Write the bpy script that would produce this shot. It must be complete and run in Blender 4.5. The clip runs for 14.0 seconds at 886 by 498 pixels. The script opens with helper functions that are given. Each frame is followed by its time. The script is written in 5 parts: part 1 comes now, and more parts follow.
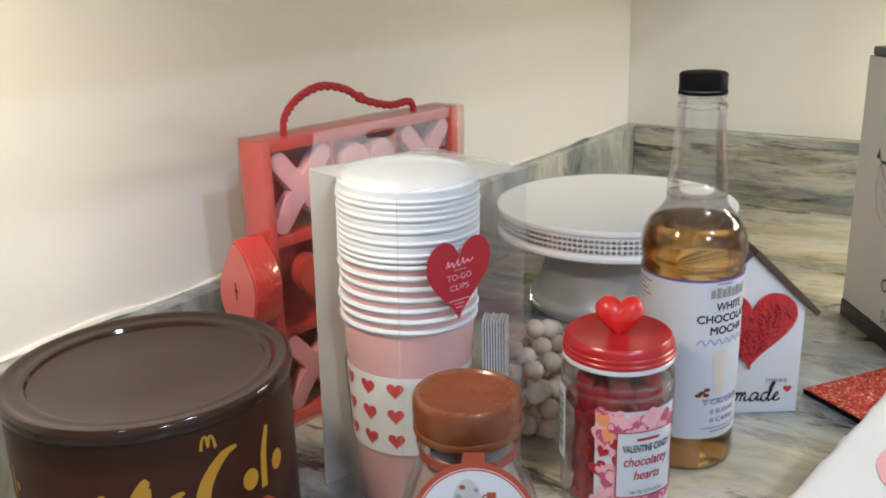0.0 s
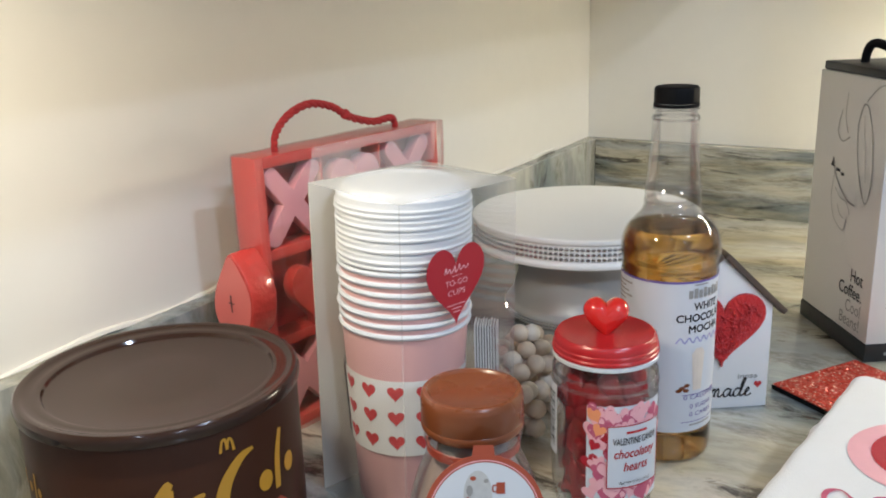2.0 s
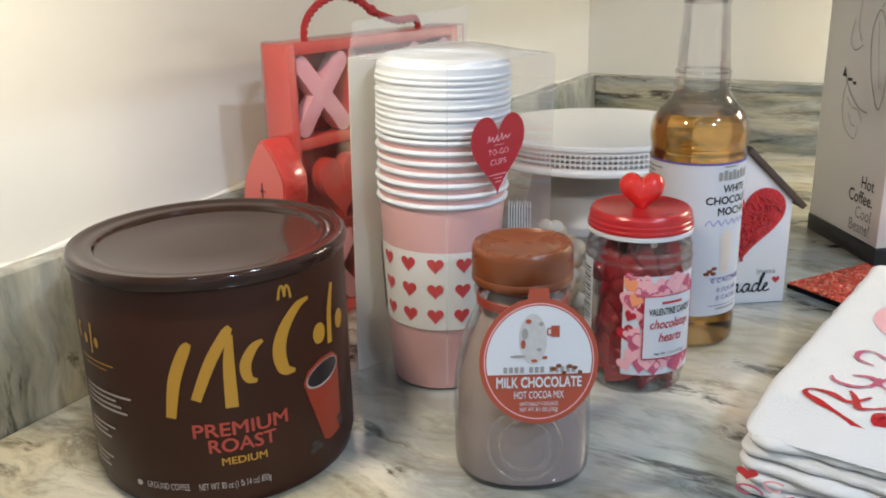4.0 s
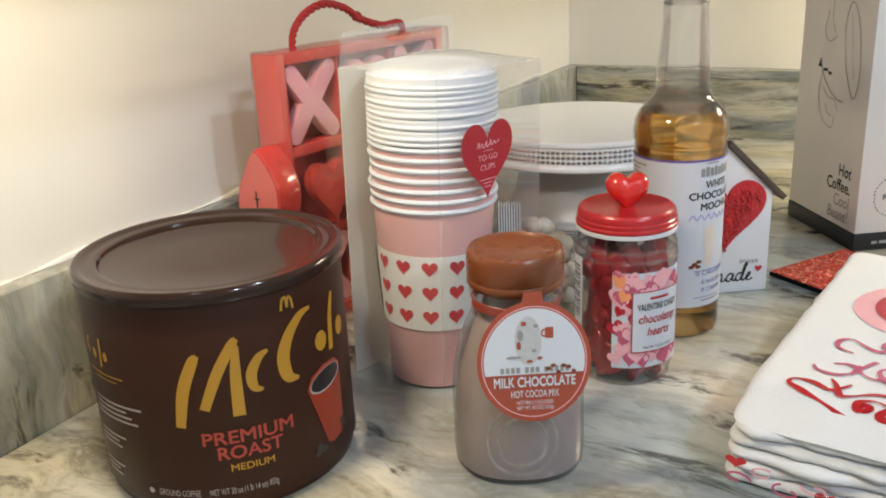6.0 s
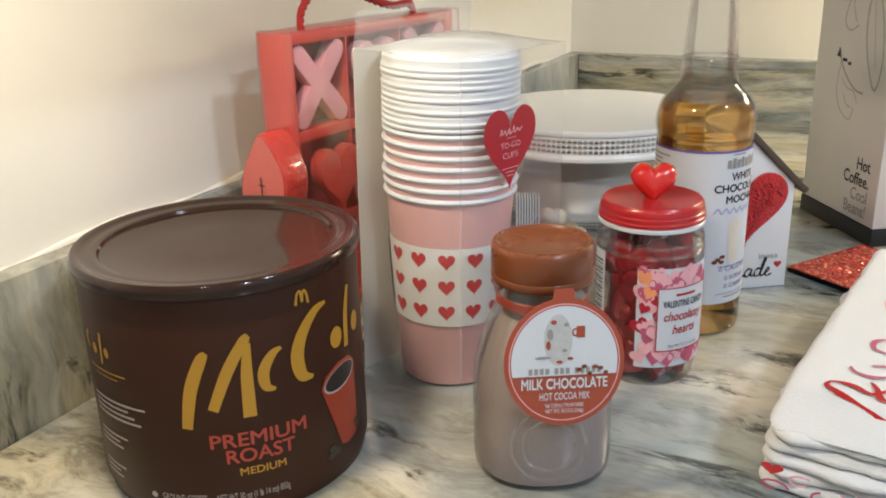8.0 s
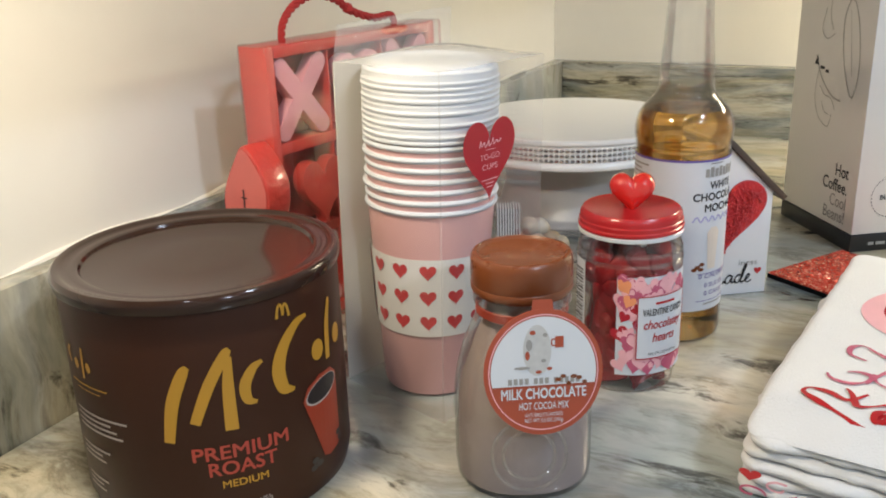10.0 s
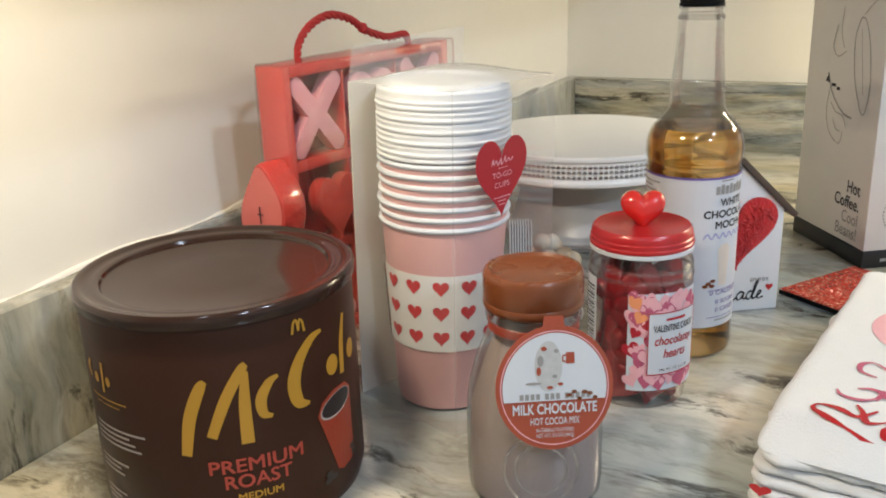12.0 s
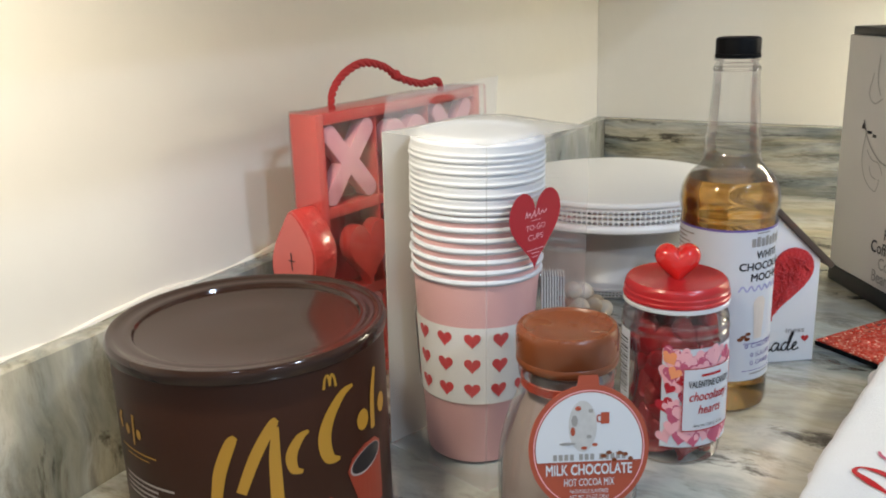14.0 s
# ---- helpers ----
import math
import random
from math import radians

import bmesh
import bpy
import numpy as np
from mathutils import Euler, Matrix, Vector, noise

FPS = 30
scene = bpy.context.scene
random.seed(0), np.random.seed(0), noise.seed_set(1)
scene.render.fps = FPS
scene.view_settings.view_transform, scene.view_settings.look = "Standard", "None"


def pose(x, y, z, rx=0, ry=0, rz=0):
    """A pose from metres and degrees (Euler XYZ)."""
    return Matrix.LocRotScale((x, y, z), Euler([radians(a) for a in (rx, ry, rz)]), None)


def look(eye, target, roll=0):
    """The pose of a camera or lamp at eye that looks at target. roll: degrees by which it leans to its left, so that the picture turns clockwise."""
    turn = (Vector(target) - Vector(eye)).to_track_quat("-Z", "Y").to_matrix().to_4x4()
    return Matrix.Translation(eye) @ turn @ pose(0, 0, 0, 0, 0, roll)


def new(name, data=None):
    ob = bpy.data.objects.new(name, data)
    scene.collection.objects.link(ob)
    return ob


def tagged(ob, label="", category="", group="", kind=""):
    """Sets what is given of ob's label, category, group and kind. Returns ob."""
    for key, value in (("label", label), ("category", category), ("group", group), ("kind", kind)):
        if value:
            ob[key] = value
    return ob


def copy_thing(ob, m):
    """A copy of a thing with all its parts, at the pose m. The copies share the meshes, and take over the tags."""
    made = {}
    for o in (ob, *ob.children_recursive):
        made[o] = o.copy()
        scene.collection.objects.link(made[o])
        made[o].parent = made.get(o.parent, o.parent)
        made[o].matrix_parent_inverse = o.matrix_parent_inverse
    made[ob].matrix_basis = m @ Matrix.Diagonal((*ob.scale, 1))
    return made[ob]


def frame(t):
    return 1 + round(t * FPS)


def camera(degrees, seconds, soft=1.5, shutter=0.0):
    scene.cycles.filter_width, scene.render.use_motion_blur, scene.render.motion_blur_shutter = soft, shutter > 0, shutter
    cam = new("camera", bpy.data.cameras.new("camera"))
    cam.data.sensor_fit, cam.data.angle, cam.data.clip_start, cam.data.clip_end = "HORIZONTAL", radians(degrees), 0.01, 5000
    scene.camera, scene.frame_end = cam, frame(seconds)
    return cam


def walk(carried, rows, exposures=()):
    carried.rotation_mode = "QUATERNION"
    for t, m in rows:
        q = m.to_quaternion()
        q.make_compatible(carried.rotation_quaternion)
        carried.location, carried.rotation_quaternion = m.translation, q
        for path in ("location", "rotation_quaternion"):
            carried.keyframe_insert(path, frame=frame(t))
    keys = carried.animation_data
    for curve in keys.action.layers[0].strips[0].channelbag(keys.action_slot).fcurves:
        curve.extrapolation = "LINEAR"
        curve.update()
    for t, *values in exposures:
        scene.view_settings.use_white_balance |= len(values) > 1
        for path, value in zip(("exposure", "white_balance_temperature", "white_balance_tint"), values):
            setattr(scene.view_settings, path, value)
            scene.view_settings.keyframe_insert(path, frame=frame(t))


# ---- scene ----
cam = camera(52.8, 14.0, soft=1.9)
ROWS = [  # seconds, eye, target, roll
    (0, (0.5416, -1.3151, 0.3478), (-0.0025, -0.5318, 0.0473), -1.68),
    (0.5, (0.5309, -1.341, 0.3571), (0.001, -0.5454, 0.0634), -1.92),
    (1, (0.5356, -1.3547, 0.3551), (0.0202, -0.5472, 0.0682), -2.07),
    (1.5, (0.536, -1.3548, 0.3511), (0.0303, -0.5411, 0.0646), -2.03),
    (2, (0.5331, -1.3539, 0.3512), (0.0325, -0.5362, 0.0672), -1.93),
    (2.5, (0.5256, -1.3578, 0.3482), (0.0339, -0.5356, 0.0615), -1.52),
    (3, (0.5226, -1.3678, 0.3457), (0.0363, -0.5427, 0.058), -1.11),
    (3.5, (0.51, -1.3922, 0.3093), (0.0291, -0.5671, 0.0129), -1.09),
    (4, (0.5076, -1.3991, 0.289), (0.0351, -0.5738, -0.0202), -1.36),
    (4.2, (0.5109, -1.3981, 0.2918), (0.0405, -0.5721, -0.0187), -1.51),
    (6.3, (0.5078, -1.415, 0.3093), (0.0531, -0.5858, -0.0158), -2.83),
    (6.5, (0.5011, -1.4155, 0.3115), (0.0482, -0.5856, -0.0143), -2.65),
    (7, (0.4892, -1.4088, 0.3068), (0.0402, -0.5791, -0.0248), -2.27),
    (7.5, (0.4785, -1.4025, 0.3024), (0.0344, -0.5711, -0.0315), -1.98),
    (8, (0.4755, -1.398, 0.2992), (0.0383, -0.5644, -0.0385), -1.73),
    (8.5, (0.4783, -1.397, 0.2997), (0.0471, -0.5601, -0.0374), -1.7),
    (9, (0.4796, -1.3996, 0.3008), (0.0533, -0.5598, -0.0354), -1.76),
    (9.2, (0.4816, -1.3983, 0.3023), (0.0563, -0.5574, -0.0324), -1.93),
    (11.5, (0.4823, -1.4003, 0.3051), (0.0499, -0.5588, -0.0187), -2.12),
    (12, (0.4857, -1.4047, 0.3079), (0.0429, -0.5658, -0.0085), -2.22),
    (12.5, (0.4885, -1.4087, 0.3094), (0.0339, -0.5732, 0.0008), -2.35),
    (13, (0.4863, -1.4066, 0.3101), (0.0319, -0.5693, 0.0059), -2.2),
    (13.5, (0.4861, -1.4084, 0.3216), (0.0216, -0.5694, 0.0382), -2.08),
    (14, (0.4784, -1.4004, 0.3196), (0.0072, -0.5647, 0.0374), -2.03),
]
TONES = [(0.0, -0.37, 6020, 10), (3.0, -0.38, 5980, 10), (4.2, -0.32, 6060, 10), (6.3, -0.31, 6480, 10), (12.6, -0.32, 6450, 10), (13.5, -0.37, 6180, 10), (14.0, -0.38, 6080, 10)]  # seconds, stops, kelvin, tint
walk(cam, [(t, look(eye, target, roll)) for t, eye, target, roll in ROWS], TONES)

# ---- light ----
world = bpy.data.worlds.new("room_air")
scene.world = world
world.use_nodes = True
world.node_tree.nodes["Background"].inputs[0].default_value = (1.0, 0.96, 0.90, 1)
world.node_tree.nodes["Background"].inputs[1].default_value = 0.07


def unseen_lamp(x, y, watts, size, colour=(0.83, 0.98, 1.18), z=1.505):
    data = bpy.data.lights.new("unseen_lamp", "AREA")
    data.shape, data.size, data.energy, data.color = "DISK", size, watts, colour
    lamp = new("unseen_lamp", data)
    lamp.matrix_basis = pose(x, y, z)
    return lamp


unseen_lamp(1.62, -1.22, 16, 0.16)
# weak fill lamp added behind the camera for the front-facing sides
unseen_lamp(0.80, -2.35, 3.5, 0.16)
unseen_lamp(2.20, -2.20, 31, 0.16)
unseen_lamp(0.18, -1.13, 2.2, 0.06, (1.0, 0.85, 0.62), 0.449)  # warm lamps, unseen, added under the cabinets to lift walls and counter
unseen_lamp(0.80, -0.17, 9.0, 0.26, (1.0, 0.87, 0.62), 0.449)


# ---- materials ----
def nodes_of(name):
    m = bpy.data.materials.new(name)
    m.use_nodes = True
    t = m.node_tree
    return m, t.nodes, t.links, t.nodes["Principled BSDF"]


def rgb(c):
    return (c[0], c[1], c[2], 1)


def surface(name, colour, rough=0.5, metal=0.0, vary=0.12, scale=40.0, bump=0.0, bump_scale=300.0, coat=0.0, sheen=0.0, spec=0.5):
    """A surface whose colour and gloss vary at two scales, with a fine relief."""
    m, n, l, p = nodes_of(name)
    co = n.new("ShaderNodeTexCoord")
    big, fine = n.new("ShaderNodeTexNoise"), n.new("ShaderNodeTexNoise")
    big.inputs["Scale"].default_value, big.inputs["Detail"].default_value = scale, 4
    fine.inputs["Scale"].default_value, fine.inputs["Detail"].default_value = scale * 9, 3
    mix = n.new("ShaderNodeMix")
    mix.data_type = "RGBA"
    mix.inputs[6].default_value = rgb([max(0, v * (1 - vary)) for v in colour])
    mix.inputs[7].default_value = rgb([min(1, v * (1 + vary * 0.8)) for v in colour])
    add = n.new("ShaderNodeMath")
    add.operation = "MULTIPLY_ADD"
    add.inputs[1].default_value = 0.35
    l.new(co.outputs["Object"], big.inputs["Vector"])
    l.new(co.outputs["Object"], fine.inputs["Vector"])
    l.new(fine.outputs[0], add.inputs[0])
    mul = n.new("ShaderNodeMath")
    mul.operation = "MULTIPLY"
    mul.inputs[1].default_value = 0.65
    l.new(big.outputs[0], mul.inputs[0])
    l.new(mul.outputs[0], add.inputs[2])
    l.new(add.outputs[0], mix.inputs[0])
    l.new(mix.outputs[2], p.inputs["Base Color"])
    r = n.new("ShaderNodeMapRange")
    r.inputs[3].default_value, r.inputs[4].default_value = max(0.02, rough * 0.8), min(1, rough * 1.2)
    l.new(big.outputs[0], r.inputs[0])
    l.new(r.outputs[0], p.inputs["Roughness"])
    p.inputs["Metallic"].default_value = metal
    p.inputs["Coat Weight"].default_value = coat
    p.inputs["Coat Roughness"].default_value = 0.08
    p.inputs["Sheen Weight"].default_value = sheen
    p.inputs["Specular IOR Level"].default_value = spec
    if bump:
        b, bn = n.new("ShaderNodeBump"), n.new("ShaderNodeTexNoise")
        bn.inputs["Scale"].default_value, bn.inputs["Detail"].default_value = bump_scale, 5
        b.inputs["Strength"].default_value, b.inputs["Distance"].default_value = bump, 0.002
        l.new(co.outputs["Object"], bn.inputs["Vector"])
        l.new(bn.outputs[0], b.inputs["Height"])
        l.new(b.outputs[0], p.inputs["Normal"])
    return m


def stone(name, scale, turn=(0, 0, 0), sway=0.10, cool=(0.84, 0.94, 1.0), warm=(1.0, 0.89, 0.66), pale=0.0, detail=0.53, dark=0.0, seed=0.0):
    """Polished granite with long grey, green and black veins; scale stretches them along one axis."""
    m, n, l, p = nodes_of(name)
    co = n.new("ShaderNodeTexCoord")
    warp = n.new("ShaderNodeTexNoise")
    warp.inputs["Scale"].default_value, warp.inputs["Detail"].default_value = 5.0, 3
    sub = n.new("ShaderNodeVectorMath")
    sub.operation = "MULTIPLY_ADD"
    sub.inputs[1].default_value = (sway, sway, sway)
    l.new(co.outputs["Object"], warp.inputs["Vector"])
    l.new(warp.outputs["Color"], sub.inputs[0])
    l.new(co.outputs["Object"], sub.inputs[2])
    mp = n.new("ShaderNodeMapping")
    mp.inputs["Rotation"].default_value = [radians(a) for a in turn]
    mp.inputs["Scale"].default_value = scale
    l.new(sub.outputs[0], mp.inputs["Vector"])

    def band(s, detail, rough, off, distort=0.4):
        t = n.new("ShaderNodeTexNoise")
        t.noise_dimensions = "4D"
        t.inputs["W"].default_value = off + seed
        t.inputs["Scale"].default_value, t.inputs["Detail"].default_value = s, detail
        t.inputs["Roughness"].default_value, t.inputs["Distortion"].default_value = rough, distort
        l.new(mp.outputs[0], t.inputs["Vector"])
        return t.outputs[0]

    def ramp(src, stops, shift=0.0):
        r = n.new("ShaderNodeValToRGB")
        e = r.color_ramp.elements
        while len(e) < len(stops):
            e.new(0.5)
        for k, (at, c) in enumerate(stops):
            e[k].position, e[k].color = at - shift, rgb(c)
        l.new(src, r.inputs[0])
        return r.outputs[0]

    base = ramp(band(1.0, 8, detail, 0.0), [(0.30, (0.05, 0.05, 0.05)), (0.39, (0.13, 0.143, 0.145)), (0.46, (0.235, 0.26, 0.265)), (0.53, (0.38, 0.385, 0.36)), (0.61, (0.55, 0.535, 0.475)), (0.72, (0.70, 0.67, 0.585))], pale)
    tint = ramp(band(0.55, 5, 0.55, 3.0), [(0.40, cool), (0.50, (1, 1, 1)), (0.60, warm)])
    veins = ramp(band(1.7, 9, 0.68, 7.0, 0.5), [(0.0, (1, 1, 1)), (0.600, (1, 1, 1)), (0.640, (0.32, 0.31, 0.30)), (0.675, (0.12, 0.115, 0.11)), (0.72, (0.85, 0.85, 0.85))], dark)
    grains = ramp(band(9.0, 6, 0.7, 11.0, 0.2), [(0.3, (0.74, 0.74, 0.74)), (0.55, (1, 1, 1)), (0.75, (1, 1, 1))])
    lines = ramp(band(3.4, 9, 0.72, 5.0, 0.25), [(0.0, (1, 1, 1)), (0.50, (1, 1, 1)), (0.57, (0.78, 0.76, 0.72)), (0.61, (0.57, 0.55, 0.52)), (0.66, (0.95, 0.95, 0.95))])
    last = base
    for other in (tint, veins, lines, grains):
        mx = n.new("ShaderNodeMix")
        mx.data_type, mx.blend_type = "RGBA", "MULTIPLY"
        mx.inputs[0].default_value = 1.0
        l.new(last, mx.inputs[6])
        l.new(other, mx.inputs[7])
        last = mx.outputs[2]
    l.new(last, p.inputs["Base Color"])
    p.inputs["Roughness"].default_value = 0.16
    return m


def clear(name, tint=(1, 1, 1), gloss=0.06, edge=0.6, rough=0.04, haze=0.0):
    """A thin clear wall: light passes straight through, gloss grows at the rim; haze is a milky share."""
    m, n, l, p = nodes_of(name)
    out = n["Material Output"]
    tr, gl, mx = n.new("ShaderNodeBsdfTransparent"), n.new("ShaderNodeBsdfGlossy"), n.new("ShaderNodeMixShader")
    tr.inputs[0].default_value = rgb(tint)
    gl.inputs["Roughness"].default_value = rough
    lw = n.new("ShaderNodeLayerWeight")
    lw.inputs[0].default_value = 0.35
    mr = n.new("ShaderNodeMapRange")
    mr.inputs[3].default_value, mr.inputs[4].default_value = gloss, edge
    l.new(lw.outputs["Fresnel"], mr.inputs[0])
    l.new(mr.outputs[0], mx.inputs[0])
    if haze:
        d, hz = n.new("ShaderNodeBsdfDiffuse"), n.new("ShaderNodeMixShader")
        d.inputs[0].default_value = (0.85, 0.85, 0.84, 1)
        hz.inputs[0].default_value = haze
        l.new(tr.outputs[0], hz.inputs[1])
        l.new(d.outputs[0], hz.inputs[2])
        l.new(hz.outputs[0], mx.inputs[1])
    else:
        l.new(tr.outputs[0], mx.inputs[1])
    l.new(gl.outputs[0], mx.inputs[2])
    l.new(mx.outputs[0], out.inputs[0])
    return m


def liquid(name, colour, ior=1.36):
    m, n, l, p = nodes_of(name)
    p.inputs["Base Color"].default_value = rgb(colour)
    p.inputs["Transmission Weight"].default_value = 1.0
    p.inputs["Roughness"].default_value = 0.02
    p.inputs["IOR"].default_value = ior
    return m


def glitter(name, dark, glint):
    """Foil flakes that each lie at a slightly different tilt; rare pale ones are painted sparkles."""
    m, n, l, p = nodes_of(name)
    co, v, v2 = n.new("ShaderNodeTexCoord"), n.new("ShaderNodeTexVoronoi"), n.new("ShaderNodeTexVoronoi")
    v.inputs["Scale"].default_value, v2.inputs["Scale"].default_value = 620, 480
    for t in (v, v2):
        l.new(co.outputs["Object"], t.inputs["Vector"])
    mix = n.new("ShaderNodeMix")
    mix.data_type = "RGBA"
    mix.inputs[6].default_value, mix.inputs[7].default_value = rgb(dark), rgb(glint)
    sep = n.new("ShaderNodeSeparateColor")
    l.new(v.outputs["Color"], sep.inputs[0])
    ramp = n.new("ShaderNodeValToRGB")
    e = ramp.color_ramp.elements
    # the top few flakes go pale: glints put into the base colour
    e[0].position, e[0].color = 0.40, (0, 0, 0, 1)
    e[1].position, e[1].color = 0.88, (0.22, 0.22, 0.22, 1)
    last = e.new(0.97)
    last.color = (1, 1, 1, 1)
    l.new(sep.outputs[0], ramp.inputs[0])
    l.new(ramp.outputs[0], mix.inputs[0])
    l.new(mix.outputs[2], p.inputs["Base Color"])
    p.inputs["Metallic"].default_value, p.inputs["Roughness"].default_value = 0.25, 0.26
    nm = n.new("ShaderNodeNormalMap")
    nm.inputs["Strength"].default_value = 0.75
    mixn = n.new("ShaderNodeMix")
    mixn.data_type = "RGBA"
    mixn.inputs[0].default_value = 0.42
    mixn.inputs[6].default_value = (0.5, 0.5, 1, 1)
    l.new(v2.outputs["Color"], mixn.inputs[7])
    nm.space = "OBJECT"
    l.new(mixn.outputs[2], nm.inputs["Color"])
    l.new(nm.outputs[0], p.inputs["Normal"])
    return m


GRANITE = stone("granite_counter", (2.8, 9.5, 9.5), (0, 0, 16), 0.12, (0.86, 0.95, 1.0), (1.0, 0.93, 0.76), 0.085, dark=0.035, seed=4.2)
GRANITE_LEFT = stone("granite_left", (12.0, 9.0, 2.4), (10, 0, 0), 0.10, (0.92, 0.97, 0.98), (1.0, 0.92, 0.74), 0.085)
GRANITE_BACK = stone("granite_back", (3.4, 13.0, 25.0), (0, 3, 0), 0.02, (1.0, 0.91, 0.70), (1.0, 0.91, 0.70), 0.060, 0.64, 0.05)
WALL = surface("wall_paint", (0.81, 0.775, 0.70), 0.62, vary=0.05, scale=5, bump=0.55, bump_scale=13)
CEIL = surface("ceiling_paint", (0.80, 0.78, 0.74), 0.8, vary=0.03, scale=4)
CABINET = surface("cabinet_paint", (0.55, 0.50, 0.43), 0.5, vary=0.05, scale=8)
FLOORM = surface("floor_tile", (0.42, 0.36, 0.30), 0.45, vary=0.15, scale=5)
BROWN_LID = surface("brown_lid_plastic", (0.028, 0.014, 0.010), 0.10, vary=0.10, scale=30, bump=0.01, bump_scale=60, spec=0.36)
BROWN_CAN = surface("brown_can_print", (0.042, 0.0160, 0.0092), 0.36, vary=0.14, scale=14, spec=0.17)
GOLD_INK = surface("gold_ink", (0.46, 0.235, 0.02), 0.4, vary=0.06)
RED_INK = surface("red_ink", (0.40, 0.05, 0.03), 0.4, vary=0.06)
GREY_INK = surface("pale_ink", (0.42, 0.36, 0.33), 0.5, vary=0.1)
BLACK_INK = surface("black_ink", (0.016, 0.015, 0.018), 0.5, vary=0.1)
SOFT_INK = surface("grey_ink", (0.30, 0.29, 0.28), 0.6, vary=0.1)
FAINT_INK = surface("faint_grey_ink", (0.36, 0.35, 0.33), 0.6, vary=0.1)
FAINT_FIELD = surface("pale_grey_print", (0.50, 0.50, 0.50), 0.6, vary=0.25, scale=260)
PURPLE_INK = surface("purple_ink", (0.13, 0.09, 0.34), 0.45, vary=0.1)
LILAC_INK = surface("lilac_ink", (0.36, 0.36, 0.62), 0.5, vary=0.1)
CUP_RED = surface("printed_cup_red", (0.30, 0.035, 0.015), 0.35, vary=0.2, scale=60)
COFFEE = surface("printed_coffee_black", (0.02, 0.016, 0.018), 0.3, vary=0.3)
PINK_PAPER = surface("pink_paper", (0.68, 0.38, 0.36), 0.5, vary=0.04, scale=25)
WHITE_PAPER = surface("white_paper", (0.61, 0.635, 0.68), 0.55, vary=0.03, scale=25)
CARD = surface("white_card", (0.76, 0.74, 0.70), 0.5, vary=0.04, scale=20)
WHITE_PLASTIC = surface("white_plastic", (0.68, 0.70, 0.73), 0.3, vary=0.02, scale=20)
HEART_RED = surface("heart_red_print", (0.56, 0.032, 0.035), 0.45, vary=0.08)
TAG_RED = surface("tag_red", (0.42, 0.012, 0.025), 0.5, vary=0.05)
RED_WOOD = surface("red_painted_wood", (0.56, 0.055, 0.042), 0.34, vary=0.10, scale=22, bump=0.05, bump_scale=120, coat=0.3)
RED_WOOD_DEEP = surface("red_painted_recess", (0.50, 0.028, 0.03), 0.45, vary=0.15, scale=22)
WRAPPED_RED = surface("film_wrapped_red_wood", (0.56, 0.05, 0.04), 0.20, vary=0.10, scale=22, bump=1.0, bump_scale=150, coat=1.0)
CORAL = surface("coral_heart_face", (0.66, 0.15, 0.13), 0.4, vary=0.08, scale=25, coat=0.3)
PINK_WOOD = surface("pink_painted_wood", (0.72, 0.33, 0.36), 0.5, vary=0.06, scale=30)
ROPE = surface("red_rope", (0.36, 0.02, 0.02), 0.8, vary=0.25, scale=120, bump=0.4, bump_scale=900)
CAP_BROWN = surface("caramel_cap_plastic", (0.18, 0.052, 0.018), 0.28, vary=0.06, scale=30)
COCOA = surface("cocoa_powder", (0.29, 0.236, 0.225), 0.85, vary=0.10, scale=50, bump=0.2, bump_scale=500)
RUST = surface("rust_tag_card", (0.36, 0.066, 0.030), 0.5, vary=0.06)
RED_LID = surface("red_lid_plastic", (0.46, 0.020, 0.024), 0.25, vary=0.05, scale=30)
RED_KNOB = surface("red_knob_plastic", (0.66, 0.020, 0.016), 0.14, vary=0.03, coat=0.6)
FOIL = surface("red_foil", (0.28, 0.009, 0.013), 0.24, metal=0.15, vary=0.25, scale=60, bump=0.25, bump_scale=120)
HOTPINK = surface("pink_print", (0.52, 0.10, 0.18), 0.45, vary=0.2, scale=80)
PALEPINK = surface("pale_pink_print", (0.82, 0.42, 0.46), 0.45, vary=0.12, scale=80)
ORANGE = surface("orange_print", (0.85, 0.32, 0.14), 0.45, vary=0.1)
BLACK_PLASTIC = surface("black_plastic", (0.005, 0.005, 0.006), 0.55, vary=0.15, bump=0.05, spec=0.10)
BEAD = surface("raw_wood_bead", (0.66, 0.55, 0.43), 0.6, vary=0.22, scale=60, bump=0.08, bump_scale=240)
BEAD_PALE = surface("pale_wood_bead", (0.76, 0.69, 0.59), 0.6, vary=0.16, scale=60, bump=0.08, bump_scale=240)
PLATE = surface("white_glazed_metal", (0.92, 0.92, 0.91), 0.18, vary=0.02, scale=10)
# white pedestal; the shade under the plate is put into this grey
PEDESTAL = surface("pedestal_shaded_grey", (0.50, 0.50, 0.50), 0.34, metal=0.15, vary=0.04, scale=10)
# wide light-dark spread of colour paints in the stones' sparkle
STONES = surface("rhinestones", (0.74, 0.74, 0.76), 0.08, metal=0.85, vary=0.5, scale=500)
HOUSE_WHITE = surface("house_white_paint", (0.82, 0.82, 0.83), 0.55, vary=0.03, scale=30)
ROOF_WOOD = surface("roof_stained_wood", (0.095, 0.064, 0.045), 0.6, vary=0.3, scale=60, bump=0.2)
YARN = surface("red_string", (0.62, 0.025, 0.028), 0.9, vary=0.4, scale=150, bump=0.9, bump_scale=420, sheen=0.3)
